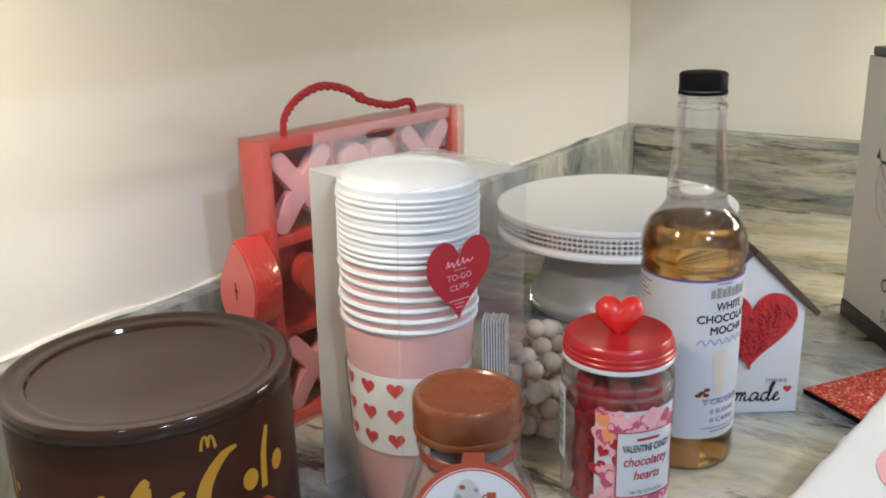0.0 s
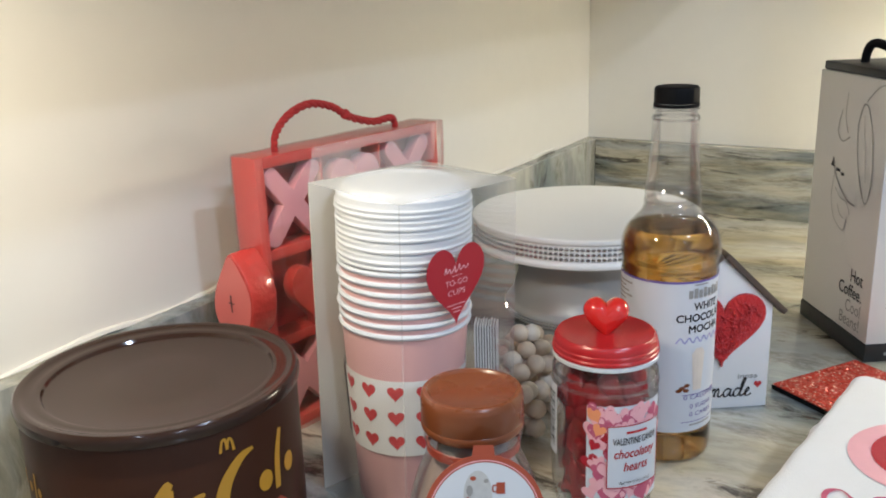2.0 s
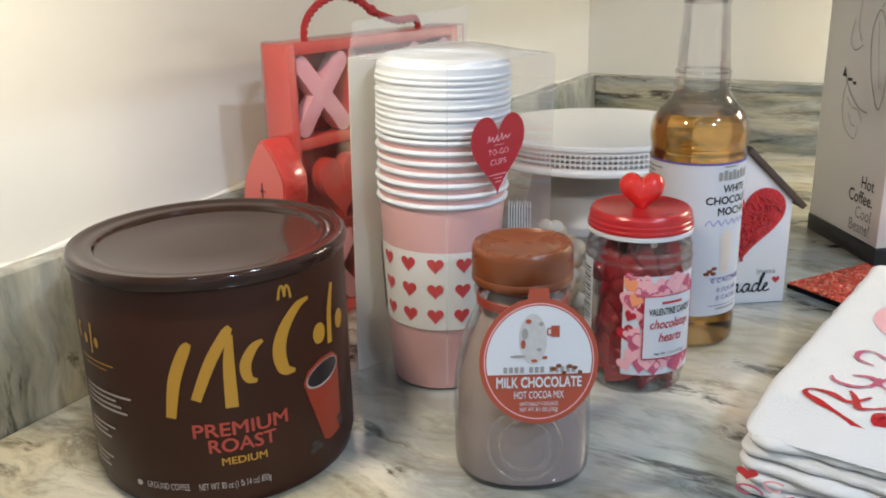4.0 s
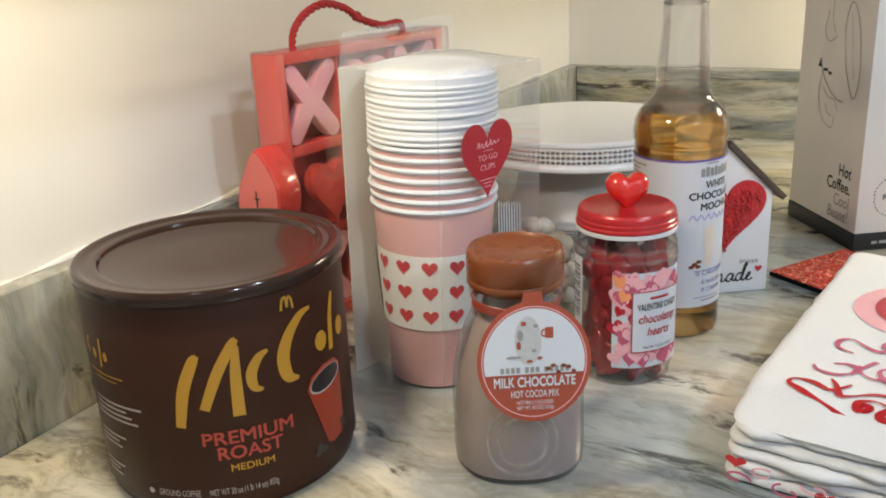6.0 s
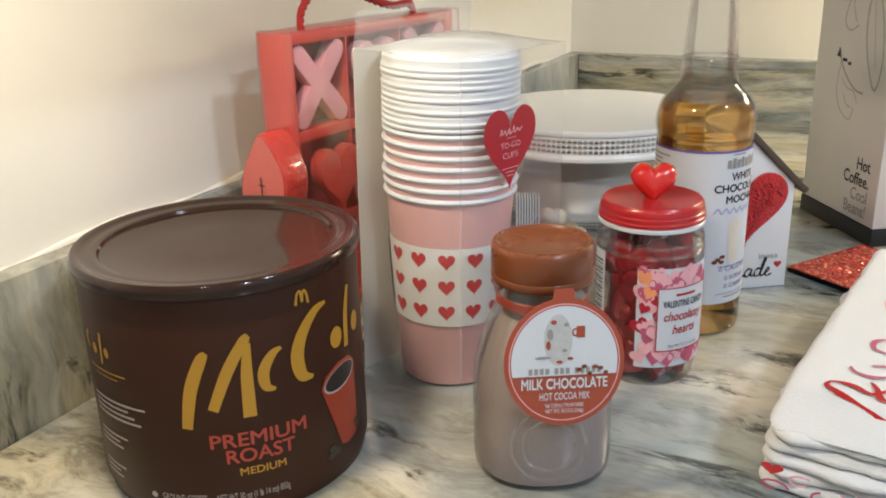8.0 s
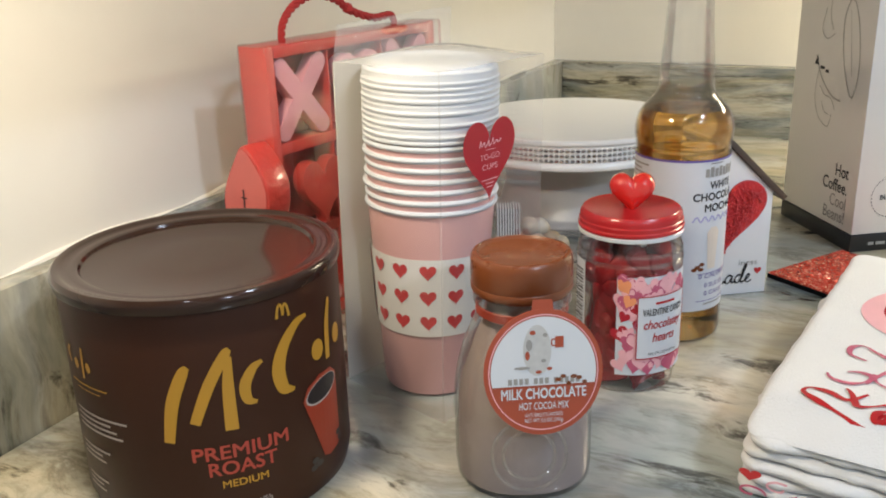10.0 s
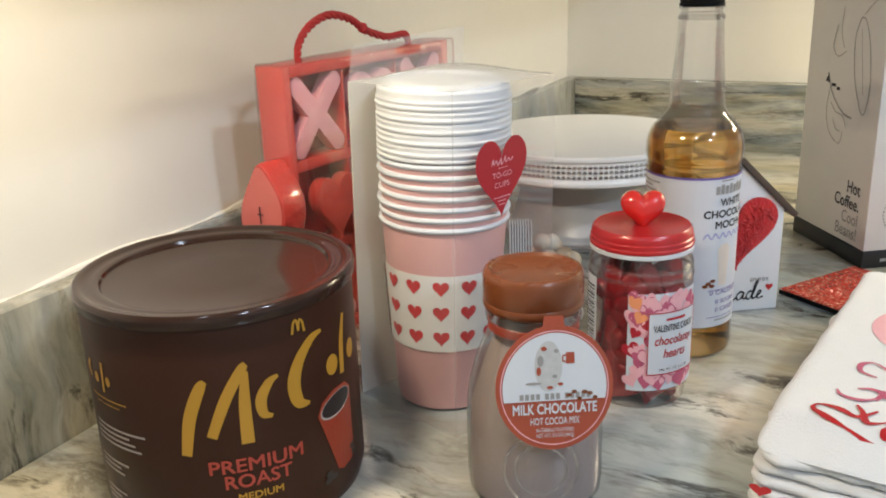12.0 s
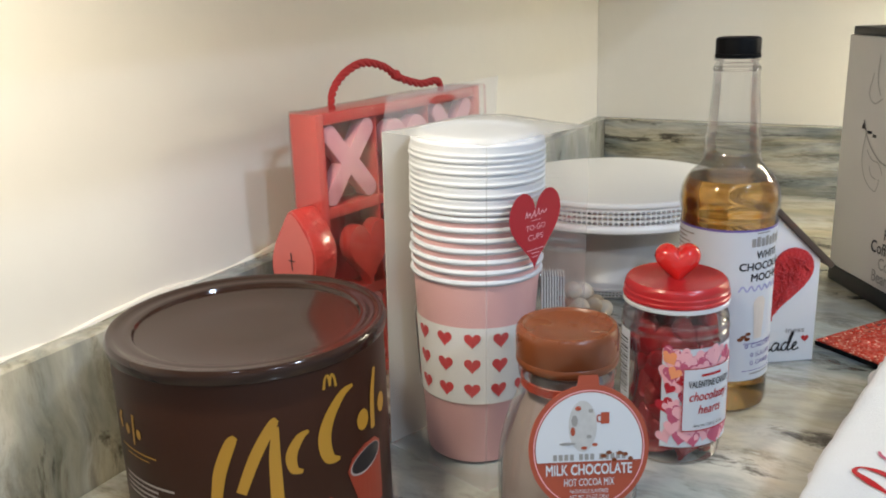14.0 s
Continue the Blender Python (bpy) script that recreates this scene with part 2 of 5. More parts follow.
BOX_GREY = surface("carton_white", (0.70, 0.68, 0.65), 0.5, vary=0.03, scale=12)
BOX_BLACK = surface("carton_black", (0.012, 0.012, 0.013), 0.4, vary=0.2)
COTTON = surface("white_cotton", (0.74, 0.74, 0.745), 0.9, vary=0.05, scale=60, bump=0.35, bump_scale=700, sheen=0.2)
GLITTER = glitter("red_glitter", (0.56, 0.036, 0.018), (0.98, 0.52, 0.36))
# white card; the shade beside the cups is put into this darker beige
BACK_CARD = surface("shaded_white_card", (0.56, 0.52, 0.46), 0.7, vary=0.05, scale=20)
FILM = clear("clear_film", (0.985, 0.985, 0.985), 0.0, 0.22, 0.06, haze=0.05)
# clear film; its milky share paints the glare on the bulging top
FILM_LID = clear("clear_film_lid_glare", (0.93, 0.93, 0.92), 0.06, 0.55, 0.10, haze=0.36)
FILM_TOP = clear("clear_film_top", (0.97, 0.97, 0.97), 0.03, 0.45, 0.12, haze=0.20)
WRAP = clear("shrink_wrap", (0.99, 0.99, 0.99), 0.07, 0.50, 0.05, haze=0.015)
PET = clear("clear_bottle", (0.985, 0.985, 0.985), 0.06, 0.6, 0.05, haze=0.0)
JAR = clear("clear_jar", (0.98, 0.975, 0.975), 0.05, 0.6, 0.05, haze=0.01)
COCOA_GLASS = clear("cocoa_bottle_wall", (0.97, 0.965, 0.965), 0.05, 0.6, 0.05, haze=0.02)
SYRUP = liquid("amber_syrup", (0.84, 0.48, 0.11))


# ---- builders ----
def part(name, bm, material, parent, label="", smooth=True):
    me = bpy.data.meshes.new(name)
    bm.to_mesh(me)
    bm.free()
    me.materials.append(material)
    if smooth:
        for f in me.polygons:
            f.use_smooth = True
        me.set_sharp_from_angle(angle=radians(38))
    ob = new(name, me)
    ob.parent = parent
    if label:
        tagged(ob, label)
    return ob


def thing(name, label, category, x, y, turn=0.0, z=0.0, group=""):
    ob = new(name)
    ob.empty_display_size = 0.02
    ob.matrix_basis = pose(x, y, z, 0, 0, turn)
    return tagged(ob, label, category, group)


def lathe(profile, seg=64, power=2.0, close=True):
    """Turns (radius, height) pairs round z; power over 2 squares the section."""
    bm = bmesh.new()
    rings = []
    for r, z in profile:
        ring = []
        for k in range(seg):
            a = 2 * math.pi * k / seg
            c, s = math.cos(a), math.sin(a)
            f = (abs(c) ** power + abs(s) ** power) ** (-1 / power)
            ring.append(bm.verts.new((r * f * c, r * f * s, z)))
        rings.append(ring)
    for a, b in zip(rings, rings[1:]):
        for k in range(seg):
            bm.faces.new((a[k], a[(k + 1) % seg], b[(k + 1) % seg], b[k]))
    if close:
        for ring, flip in ((rings[0], True), (rings[-1], False)):
            bm.faces.new(ring[::-1] if flip else ring)
    return bm


def block(x0, y0, z0, x1, y1, z1, bevel=0.0, seg=2):
    bm = bmesh.new()
    bmesh.ops.create_cube(bm, size=1.0)
    for v in bm.verts:
        v.co = ((x0 + x1) / 2 + v.co.x * (x1 - x0), (y0 + y1) / 2 + v.co.y * (y1 - y0), (z0 + z1) / 2 + v.co.z * (z1 - z0))
    if bevel:
        bmesh.ops.bevel(bm, geom=bm.edges[:], offset=bevel, segments=seg, affect="EDGES", profile=0.5)
    return bm


def join(*bms):
    out = bms[0]
    for b in bms[1:]:
        me = bpy.data.meshes.new("join")
        b.to_mesh(me)
        b.free()
        out.from_mesh(me)
        bpy.data.meshes.remove(me)
    return out


def spline(points, per=8, closed=False):
    """A smooth line through the points."""
    pts = [Vector(p) for p in points]
    n = len(pts)
    out = []
    for k in range(n if closed else n - 1):
        if closed:
            a, b, c, d = (pts[(k + j) % n] for j in (-1, 0, 1, 2))
        else:
            a, b, c, d = pts[max(k - 1, 0)], pts[k], pts[k + 1], pts[min(k + 2, n - 1)]
        for j in range(per):
            t = j / per
            out.append(0.5 * (2 * b + (c - a) * t + (2 * a - 5 * b + 4 * c - d) * t * t + (3 * b - a - 3 * c + d) * t ** 3))
    if not closed:
        out.append(pts[-1])
    return out


def tube(line, r, seg=8):
    bm = bmesh.new()
    rings = []
    side = None
    for k, p in enumerate(line):
        ahead = (line[min(k + 1, len(line) - 1)] - line[max(k - 1, 0)]).normalized()
        if side is None:
            side = ahead.orthogonal().normalized()
        side = (side - ahead * side.dot(ahead)).normalized()
        up = ahead.cross(side)
        rr = r(k / (len(line) - 1)) if callable(r) else r
        rings.append([bm.verts.new(p + rr * (math.cos(a) * side + math.sin(a) * up)) for a in [2 * math.pi * j / seg for j in range(seg)]])
    for a, b in zip(rings, rings[1:]):
        for j in range(seg):
            bm.faces.new((a[j], a[(j + 1) % seg], b[(j + 1) % seg], b[j]))
    bm.faces.new(rings[0][::-1])
    bm.faces.new(rings[-1])
    return bm


def outline(points, depth=0.0, bevel=0.0):
    """A flat figure from an outline in x, z, extruded by depth towards +y."""
    bm = bmesh.new()
    f = bm.faces.new([bm.verts.new((x, 0, z)) for x, z in points])
    if depth:
        got = bmesh.ops.extrude_face_region(bm, geom=[f])
        for v in got["geom"]:
            if isinstance(v, bmesh.types.BMVert):
                v.co.y += depth
        bmesh.ops.recalc_face_normals(bm, faces=bm.faces[:])
        if bevel:
            edges = [e for e in bm.edges if abs(e.verts[0].co.y - e.verts[1].co.y) < 1e-7]
            bmesh.ops.bevel(bm, geom=edges, offset=bevel, segments=2, affect="EDGES", profile=0.6)
    return bm


def heart_line(w, h, n=36):
    """The outline of a heart, w wide and h high, centred, point down."""
    pts = []
    for k in range(n):
        t = 2 * math.pi * k / n
        x = 16 * math.sin(t) ** 3
        y = 13 * math.cos(t) - 5 * math.cos(2 * t) - 2 * math.cos(3 * t) - math.cos(4 * t)
        pts.append((x / 32 * w, (y + 2.5) / 29 * h))
    return pts


def flat(points):
    bm = bmesh.new()
    bm.faces.new([bm.verts.new((x, y, 0)) for x, y in points])
    bmesh.ops.triangulate(bm, faces=bm.faces[:])
    return bm


def disc(x, y, rx, ry=None, n=40):
    ry = ry or rx
    return flat([(x + rx * math.cos(2 * math.pi * k / n), y + ry * math.sin(2 * math.pi * k / n)) for k in range(n)])


def bars(*rects):
    """Flat bars, each x, y, width, height from its lower left."""
    return join(*[flat([(x, y), (x + w, y), (x + w, y + h), (x, y + h)]) for x, y, w, h in rects])


def ribbon(points, widths, per=8):
    """A flat brush stroke along a smooth line, with a width at each point."""
    line = spline([(x, y, w) for (x, y), w in zip(points, widths)], per)
    bm = bmesh.new()
    last = None
    for k, p in enumerate(line):
        a, b = line[max(k - 1, 0)], line[min(k + 1, len(line) - 1)]
        d = Vector((b.x - a.x, b.y - a.y, 0)).normalized()
        nrm = Vector((-d.y, d.x, 0)) * max(p.z, 0.0001) * 0.5
        c = Vector((p.x, p.y, 0))
        now = (bm.verts.new(c + nrm), bm.verts.new(c - nrm))
        if last:
            bm.faces.new((last[0], last[1], now[1], now[0]))
        last = now
    return bm


def words(text, width, height, x=0.0, y=0.0, bold=0.0, slant=0.0, align="CENTER"):
    """Words of the built-in font as a flat mesh, fitted to width and height; y is the base line."""
    cu = bpy.data.curves.new("words", "FONT")
    cu.body, cu.size, cu.resolution_u, cu.shear = text, 1.0, 3, slant
    ob = new("words", cu)
    me = bpy.data.meshes.new_from_object(ob.evaluated_get(bpy.context.evaluated_depsgraph_get()))
    bpy.data.objects.remove(ob)
    bm = bmesh.new()
    bm.from_mesh(me)
    bpy.data.meshes.remove(me)
    if bold:
        push = {}
        for ed in bm.edges:
            if len(ed.link_faces) == 1:
                a, c = ed.verts
                nrm = Vector((c.co.y - a.co.y, a.co.x - c.co.x, 0)).normalized()
                if nrm.dot(ed.link_faces[0].calc_center_median() - a.co) > 0:
                    nrm = -nrm
                for v in ed.verts:
                    push[v] = push.get(v, Vector()) + nrm
        for v, q in push.items():
            if q.length > 0.3:
                v.co += q.normalized() * bold
    lo, hi = min(v.co.x for v in bm.verts), max(v.co.x for v in bm.verts)
    k = width / (hi - lo)
    for v in bm.verts:
        u = (v.co.x - lo) * k - (width / 2 if align == "CENTER" else width if align == "RIGHT" else 0)
        v.co = (u + x, v.co.y * height / 0.72 + y, 0)
    return bm


def laid(bm, put, step=0.0):
    """Cuts a flat mesh every step along x and lays it on a surface with put(u, v)."""
    if step:
        lo, hi = min(v.co.x for v in bm.verts), max(v.co.x for v in bm.verts)
        c = lo + step
        while c < hi:
            bmesh.ops.bisect_plane(bm, geom=bm.verts[:] + bm.edges[:] + bm.faces[:], plane_co=(c, 0, 0), plane_no=(1, 0, 0))
            c += step
    for v in bm.verts:
        v.co = put(v.co.x, v.co.y)
    return bm


def on_drum(r, angle, z, lift=0.0004):
    """Round a drum: u runs to the right from an angle in degrees, v up from z."""
    def put(u, v):
        a = radians(angle) + u / r
        return Vector(((r + lift) * math.cos(a), (r + lift) * math.sin(a), z + v))
    return put


def on_plane(origin, right, up, lift=0.0004):
    o, r, u3 = Vector(origin), Vector(right).normalized(), Vector(up).normalized()
    n = r.cross(u3)
    return lambda u, v: o + r * u + u3 * v + n * lift


def drum_patch(r, a0, a1, z0, z1, n=24, r1=None):
    """A thin curved sheet between two angles (degrees) and heights."""
    bm = bmesh.new()
    r1 = r if r1 is None else r1
    cols = []
    for k in range(n + 1):
        a = radians(a0 + (a1 - a0) * k / n)
        cols.append((bm.verts.new((r * math.cos(a), r * math.sin(a), z0)), bm.verts.new((r1 * math.cos(a), r1 * math.sin(a), z1))))
    for p, q in zip(cols, cols[1:]):
        bm.faces.new((p[0], q[0], q[1], p[1]))
    return bm


# ---- the room ----
def setting(name, bm, material, label, smooth=False):
    return tagged(part(name, bm, material, None, "", smooth), label, "", "", "structure")


TH = 0.02
setting("countertop", join(block(0, -2.6, -0.03, 0.66, 0, 0, 0.003), block(0.6605, -0.66, -0.03, 2.6, 0, 0, 0.003)), GRANITE, "polished grey-green granite countertop with dark veins", True)
setting("backsplash_left", block(-TH, -2.6, -0.03, -0.0005, TH, 0.104, 0.0015), GRANITE_LEFT, "low granite backsplash with upright pale green veins", True)
setting("backsplash_back", block(0, 0.0005, -0.03, 2.6, TH, 0.1035, 0.0015), GRANITE_BACK, "low granite backsplash with long grey and black veins", True)
setting("wall_left", block(-0.14, -3.6, -0.915, -TH - 0.0005, 0.14, 1.53), WALL, "plain cream painted wall")
setting("wall_back", block(-TH, TH + 0.0005, -0.915, 3.4, 0.14, 1.53), WALL, "plain cream painted wall")
setting("wall_right", block(3.4, -3.6, -0.915, 3.52, 0.14, 1.53), WALL, "plain cream painted wall")
setting("wall_front", block(-0.14, -3.72, -0.915, 3.52, -3.6, 1.53), WALL, "plain cream painted wall")
setting("ceiling", block(-0.14, -3.72, 1.53, 3.52, 0.14, 1.6), CEIL, "plain white ceiling")
setting("floor", block(-0.14, -3.72, -1.0, 3.52, 0.14, -0.915), FLOORM, "brown tiled floor")
setting("base_cabinet", join(block(0.0, -2.58, -0.915, 0.62, 0, -0.031), block(0.6205, -0.62, -0.915, 2.58, 0, -0.031)), CABINET, "plain base cabinets under the countertop")
# out of view: added to throw the soft shade on the left wall
setting("unseen_cabinet", block(-TH, -2.6, 0.457, 0.31, TH, 1.25), CABINET, "unseen wall cabinet added above the counter to shape the light")
# out of view: added to carry the warm lamp by the back wall
setting("unseen_cabinet", block(0.60, -0.31, 0.457, 2.5, TH, 1.25), CABINET, "unseen wall cabinet added above the counter to shape the light")
# raised plaster edge where the wall meets the stone
setting("trim", tube(spline([(-0.0195, -2.5 + 0.05 * k, 0.1045 + 0.0016 * math.sin(k * 1.9) + 0.0011 * math.sin(k * 4.7)) for k in range(50)], 5), lambda q: 0.0026 + 0.0012 * noise.noise((q * 160, 0.5, 0)), 6), WALL, "uneven painted caulk line along the backsplash", True)


# ---- coffee can ----
def coffee_can():
    t = thing("coffee_can", "large dark brown plastic coffee can with gold and red print", "coffee can", 0.1365, -1.0290)
    r = 0.0785
    part("body", lathe([(0.0745, 0.0), (0.0765, 0.002), (0.077, 0.006), (r, 0.010), (r, 0.1285), (r - 0.001, 0.131), (r - 0.003, 0.132)], 96), BROWN_CAN, t)
    part("lid", lathe([(0.0790, 0.1303), (0.0802, 0.1310), (0.0808, 0.1348), (0.0803, 0.1373), (0.0790, 0.1386), (0.0770, 0.1386), (0.0752, 0.1378), (0.0735, 0.1372), (0.0700, 0.1370), (0.0672, 0.1371), (0.0656, 0.1366), (0.0645, 0.1348), (0.062, 0.1342), (0.030, 0.1343), (0.001, 0.1343)], 128), BROWN_LID, t, "shiny dark brown snap-on lid")
    S = r * math.pi / 180

    def stroke(pts, ws):
        return laid(ribbon([((a + 45) * S, z) for a, z in pts], ws), on_drum(r, -37, 0.0025, 0.0005))
    # sweeping gold brush shapes of the emblem
    logo = [
        stroke([(-75, 0.056), (-72, 0.078), (-67, 0.095), (-64.6, 0.099)], [0.0055, 0.0068, 0.006, 0.003]),
        stroke([(-64.6, 0.066), (-58, 0.087), (-51, 0.103), (-48.8, 0.106)], [0.0055, 0.0062, 0.0055, 0.003]),
        stroke([(-49.6, 0.102), (-50.8, 0.085), (-51.2, 0.060)], [0.0035, 0.006, 0.0070]),
        stroke([(-37, 0.0955), (-41, 0.0925), (-44.5, 0.084), (-44, 0.0755), (-40.5, 0.073)], [0.002, 0.005, 0.0062, 0.005, 0.002]),
        stroke([(-15, 0.1115), (-21, 0.109), (-27.5, 0.099), (-30.5, 0.087), (-29, 0.0755), (-24, 0.0725)], [0.002, 0.005, 0.007, 0.008, 0.0068, 0.002]),
        laid(disc(35.2 * S, 0.0875, 0.0052, 0.0062), on_drum(r, -37, 0.0025, 0.0005)),
        stroke([(1, 0.113), (-2, 0.098), (-3, 0.078)], [0.003, 0.0045, 0.0045]),
        laid(disc(51 * S, 0.0885, 0.0048, 0.0060), on_drum(r, -37, 0.0025, 0.0005)),
    ]
    for b in logo:
        part("emblem_stroke", b, GOLD_INK, t, "gold brush stroke of the emblem", False)
    part("small_emblem", join(stroke([(-29.3, 0.1155), (-28.4, 0.1215), (-27, 0.1225), (-26.4, 0.1165)], [0.0016, 0.0014, 0.0014, 0.0014]), stroke([(-26.4, 0.1165), (-25.6, 0.1222), (-24.3, 0.121), (-23.6, 0.1150)], [0.0014, 0.0014, 0.0014, 0.0016])), GOLD_INK, t, "", False)
    d = on_drum(r, -40.3, 0, 0.0005)
    part("lettering", join(laid(words("PREMIUM", 38 * S, 0.0082, 0, 0.0462, 0.022), d, 0.004), laid(words("ROAST", 27 * S, 0.0082, 0, 0.0365, 0.022), d, 0.004)), RED_INK, t, "red capital lettering", False)
    part("lettering", laid(words("MEDIUM", 18 * S, 0.0045, 0, 0.0285, 0.02), d, 0.004), GOLD_INK, t, "gold capital lettering", False)
    part("lettering", join(laid(words("GROUND COFFEE", 18.5 * S, 0.0042, -32 * S, 0.0140, 0), d, 0.004), laid(words("NET WT 30 oz (1 lb 14 oz) 850g", 28.6 * S, 0.0042, -4.6 * S, 0.0140, 0), d, 0.004), laid(disc(-45 * S, 0.0158, 0.0018), d)), GREY_INK, t, "pale small lettering", False)
    # printed red cup with dark coffee
    e = on_drum(r, 0, 0.0008, 0.0004)
    def tip(pts, a=0.17):
        return [(x * math.cos(a) - (y - 0.045) * math.sin(a) + 0.002, x * math.sin(a) + (y - 0.045) * math.cos(a) + 0.045) for x, y in pts]

    def oval(rx, ry, y0):
        return flat(tip([(rx * math.cos(q), y0 + ry * math.sin(q)) for q in [2 * math.pi * k / 36 for k in range(36)]]))
    part("printed_cup", laid(flat(tip([(-0.0160, 0.066), (-0.0095, 0.024), (-0.005, 0.0210), (0.005, 0.0210), (0.0085, 0.024), (0.0160, 0.066), (0.011, 0.0722), (0, 0.0745), (-0.011, 0.0722)])), e, 0.004), CUP_RED, t, "printed red coffee cup", False)
    part("printed_rim", laid(oval(0.0152, 0.0078, 0.0655), on_drum(r, 0, 0.0008, 0.0006), 0.004), RUST, t, "", False)
    part("printed_foam", laid(oval(0.0142, 0.0070, 0.0648), on_drum(r, 0, 0.0008, 0.0007), 0.004), GREY_INK, t, "", False)
    part("printed_coffee", laid(oval(0.0132, 0.0062, 0.0653), on_drum(r, 0, 0.0008, 0.0009), 0.004), COFFEE, t, "", False)
    part("printed_beans", join(*[laid(disc(x, y, 0.0028, 0.0020, 12), on_drum(r, 0, 0.0008, 0.0006)) for x, y in ((-0.012, 0.0235), (-0.0085, 0.0205), (-0.0135, 0.0195), (0.0115, 0.030), (0.013, 0.026))]), COFFEE, t, "", False)
    # side print: gold strokes and blocks of small unreadable lines
    g = on_drum(r, -106, 0.006, 0.0005)
    part("side_emblem", join(laid(ribbon([(-0.010, 0.098), (-0.013, 0.094), (-0.011, 0.088)], [0.002, 0.003, 0.002]), g), laid(disc(-0.004, 0.0895, 0.0022, 0.0032), g), laid(ribbon([(0.0035, 0.100), (0.002, 0.082)], [0.002, 0.002]), g), laid(disc(0.0075, 0.0895, 0.0020, 0.0030), g)), GOLD_INK, t, "", False)
    part("side_line", laid(bars((-0.014, 0.0775, 0.034, 0.0009), (-0.008, 0.0745, 0.022, 0.0006)), g, 0.004), GOLD_INK, t, "", False)
    small = []
    for z0, n, w in ((0.060, 4, 0.044), (0.0385, 3, 0.028), (0.0185, 3, 0.022)):
        for k in range(n):
            small.append((-0.014, z0 - 0.0033 * k, w * (1 - 0.09 * ((k * 7) % 4)), 0.0013))
    part("small_print", laid(bars(*small), g, 0.004), GREY_INK, t, "lines of tiny pale print", False)
    return t


coffee_can()


# ---- to-go cups in a clear box ----
V = Vector((0.952, -0.304, 0))
LEAN = 0.030  # sideways sag of the box and the stack in it, per metre of height
TURN = math.degrees(math.atan2(V.y, V.x))


def cup_box():
    """The clear box; its local x runs along the near left face, y along the card back. It has sagged a little to one side."""
    t = thing("clear_gift_box", "clear plastic box with a white card back and hang tab", "gift box", 0.1526, -0.9102, TURN)
    s, w, h = 0.0985, 0.0965, 0.2285
    q = 0.0007
    shell = [(q, 0), (w - q, 0), (w, q), (w, s - q), (w - q, s), (q, s)]

    def panel(path):
        bm = bmesh.new()
        cols = [(bm.verts.new((x, y, 0.0006)), bm.verts.new((x, y, h))) for x, y in path]
        for a, c in zip(cols, cols[1:]):
            bm.faces.new((a[0], c[0], c[1], a[1]))
        return bm
    part("bottom", block(0, 0, 0.0002, w, s, 0.0005), FILM, t).visible_shadow = False
    part("front_panel", panel(shell[:2]), FILM, t, "", False).visible_shadow = False
    part("corner_crease", panel(shell[1:3]), FILM_TOP, t, "", False).visible_shadow = False
    part("side_panel", panel(shell[2:4]), FILM, t, "", False).visible_shadow = False
    part("corner_crease", panel(shell[3:5]), FILM_TOP, t, "", False).visible_shadow = False
    part("side_panel", panel(shell[4:6]), FILM, t, "", False).visible_shadow = False
    lid = bmesh.new()
    n = 14
    grid = [[lid.verts.new((w * i / n, s * j / n, h + 0.0006 + 0.0085 * math.sin(math.pi * i / n) * math.sin(math.pi * j / n))) for j in range(n + 1)] for i in range(n + 1)]
    for i in range(n):
        for j in range(n):
            lid.faces.new((grid[i][j], grid[i + 1][j], grid[i + 1][j + 1], grid[i][j + 1]))
    part("top_panel", lid, FILM_LID, t, "bulging clear top").visible_shadow = False
    part("back_card", block(-0.0004, 0.0006, 0.0006, 0.0004, s, h, 0.0002), BACK_CARD, t, "white card back panel", False)
    # hang tab with a rounded slot
    slot = [(0.056 + 0.0125 * math.cos(a), 0.2445 + 0.0034 * math.sin(a)) for a in [2 * math.pi * k / 24 for k in range(24)]]
    tab = bmesh.new()
    outer = [(0.001, h), (s + 0.012, h), (s + 0.014, 0.2555), (0.0055, 0.2515)]
    ov = [tab.verts.new((0, y, z)) for y, z in outer]
    iv = [tab.verts.new((0, y, z)) for y, z in slot]
    edges = [tab.edges.new((ov[k], ov[(k + 1) % 4])) for k in range(4)] + [tab.edges.new((iv[k], iv[(k + 1) % 24])) for k in range(24)]
    bmesh.ops.triangle_fill(tab, edges=edges, use_beauty=True)
    part("hang_tab", tab, FILM_TOP, t, "clear hang tab with a slot").visible_shadow = False
    # heart sticker on the near right face
    tag = laid(flat(heart_line(0.0490, 0.0525, 48)), on_plane((w, 0.0440, 0.1690), (0, 1, 0), (0, 0, 1), 0.0006))
    st = part("heart_sticker", tag, TAG_RED, t, "red heart sticker with pale lettering", False)
    face = on_plane((w, 0.0440, -0.0055), (0, 1, 0), (0, 0, 1), 0.0010)
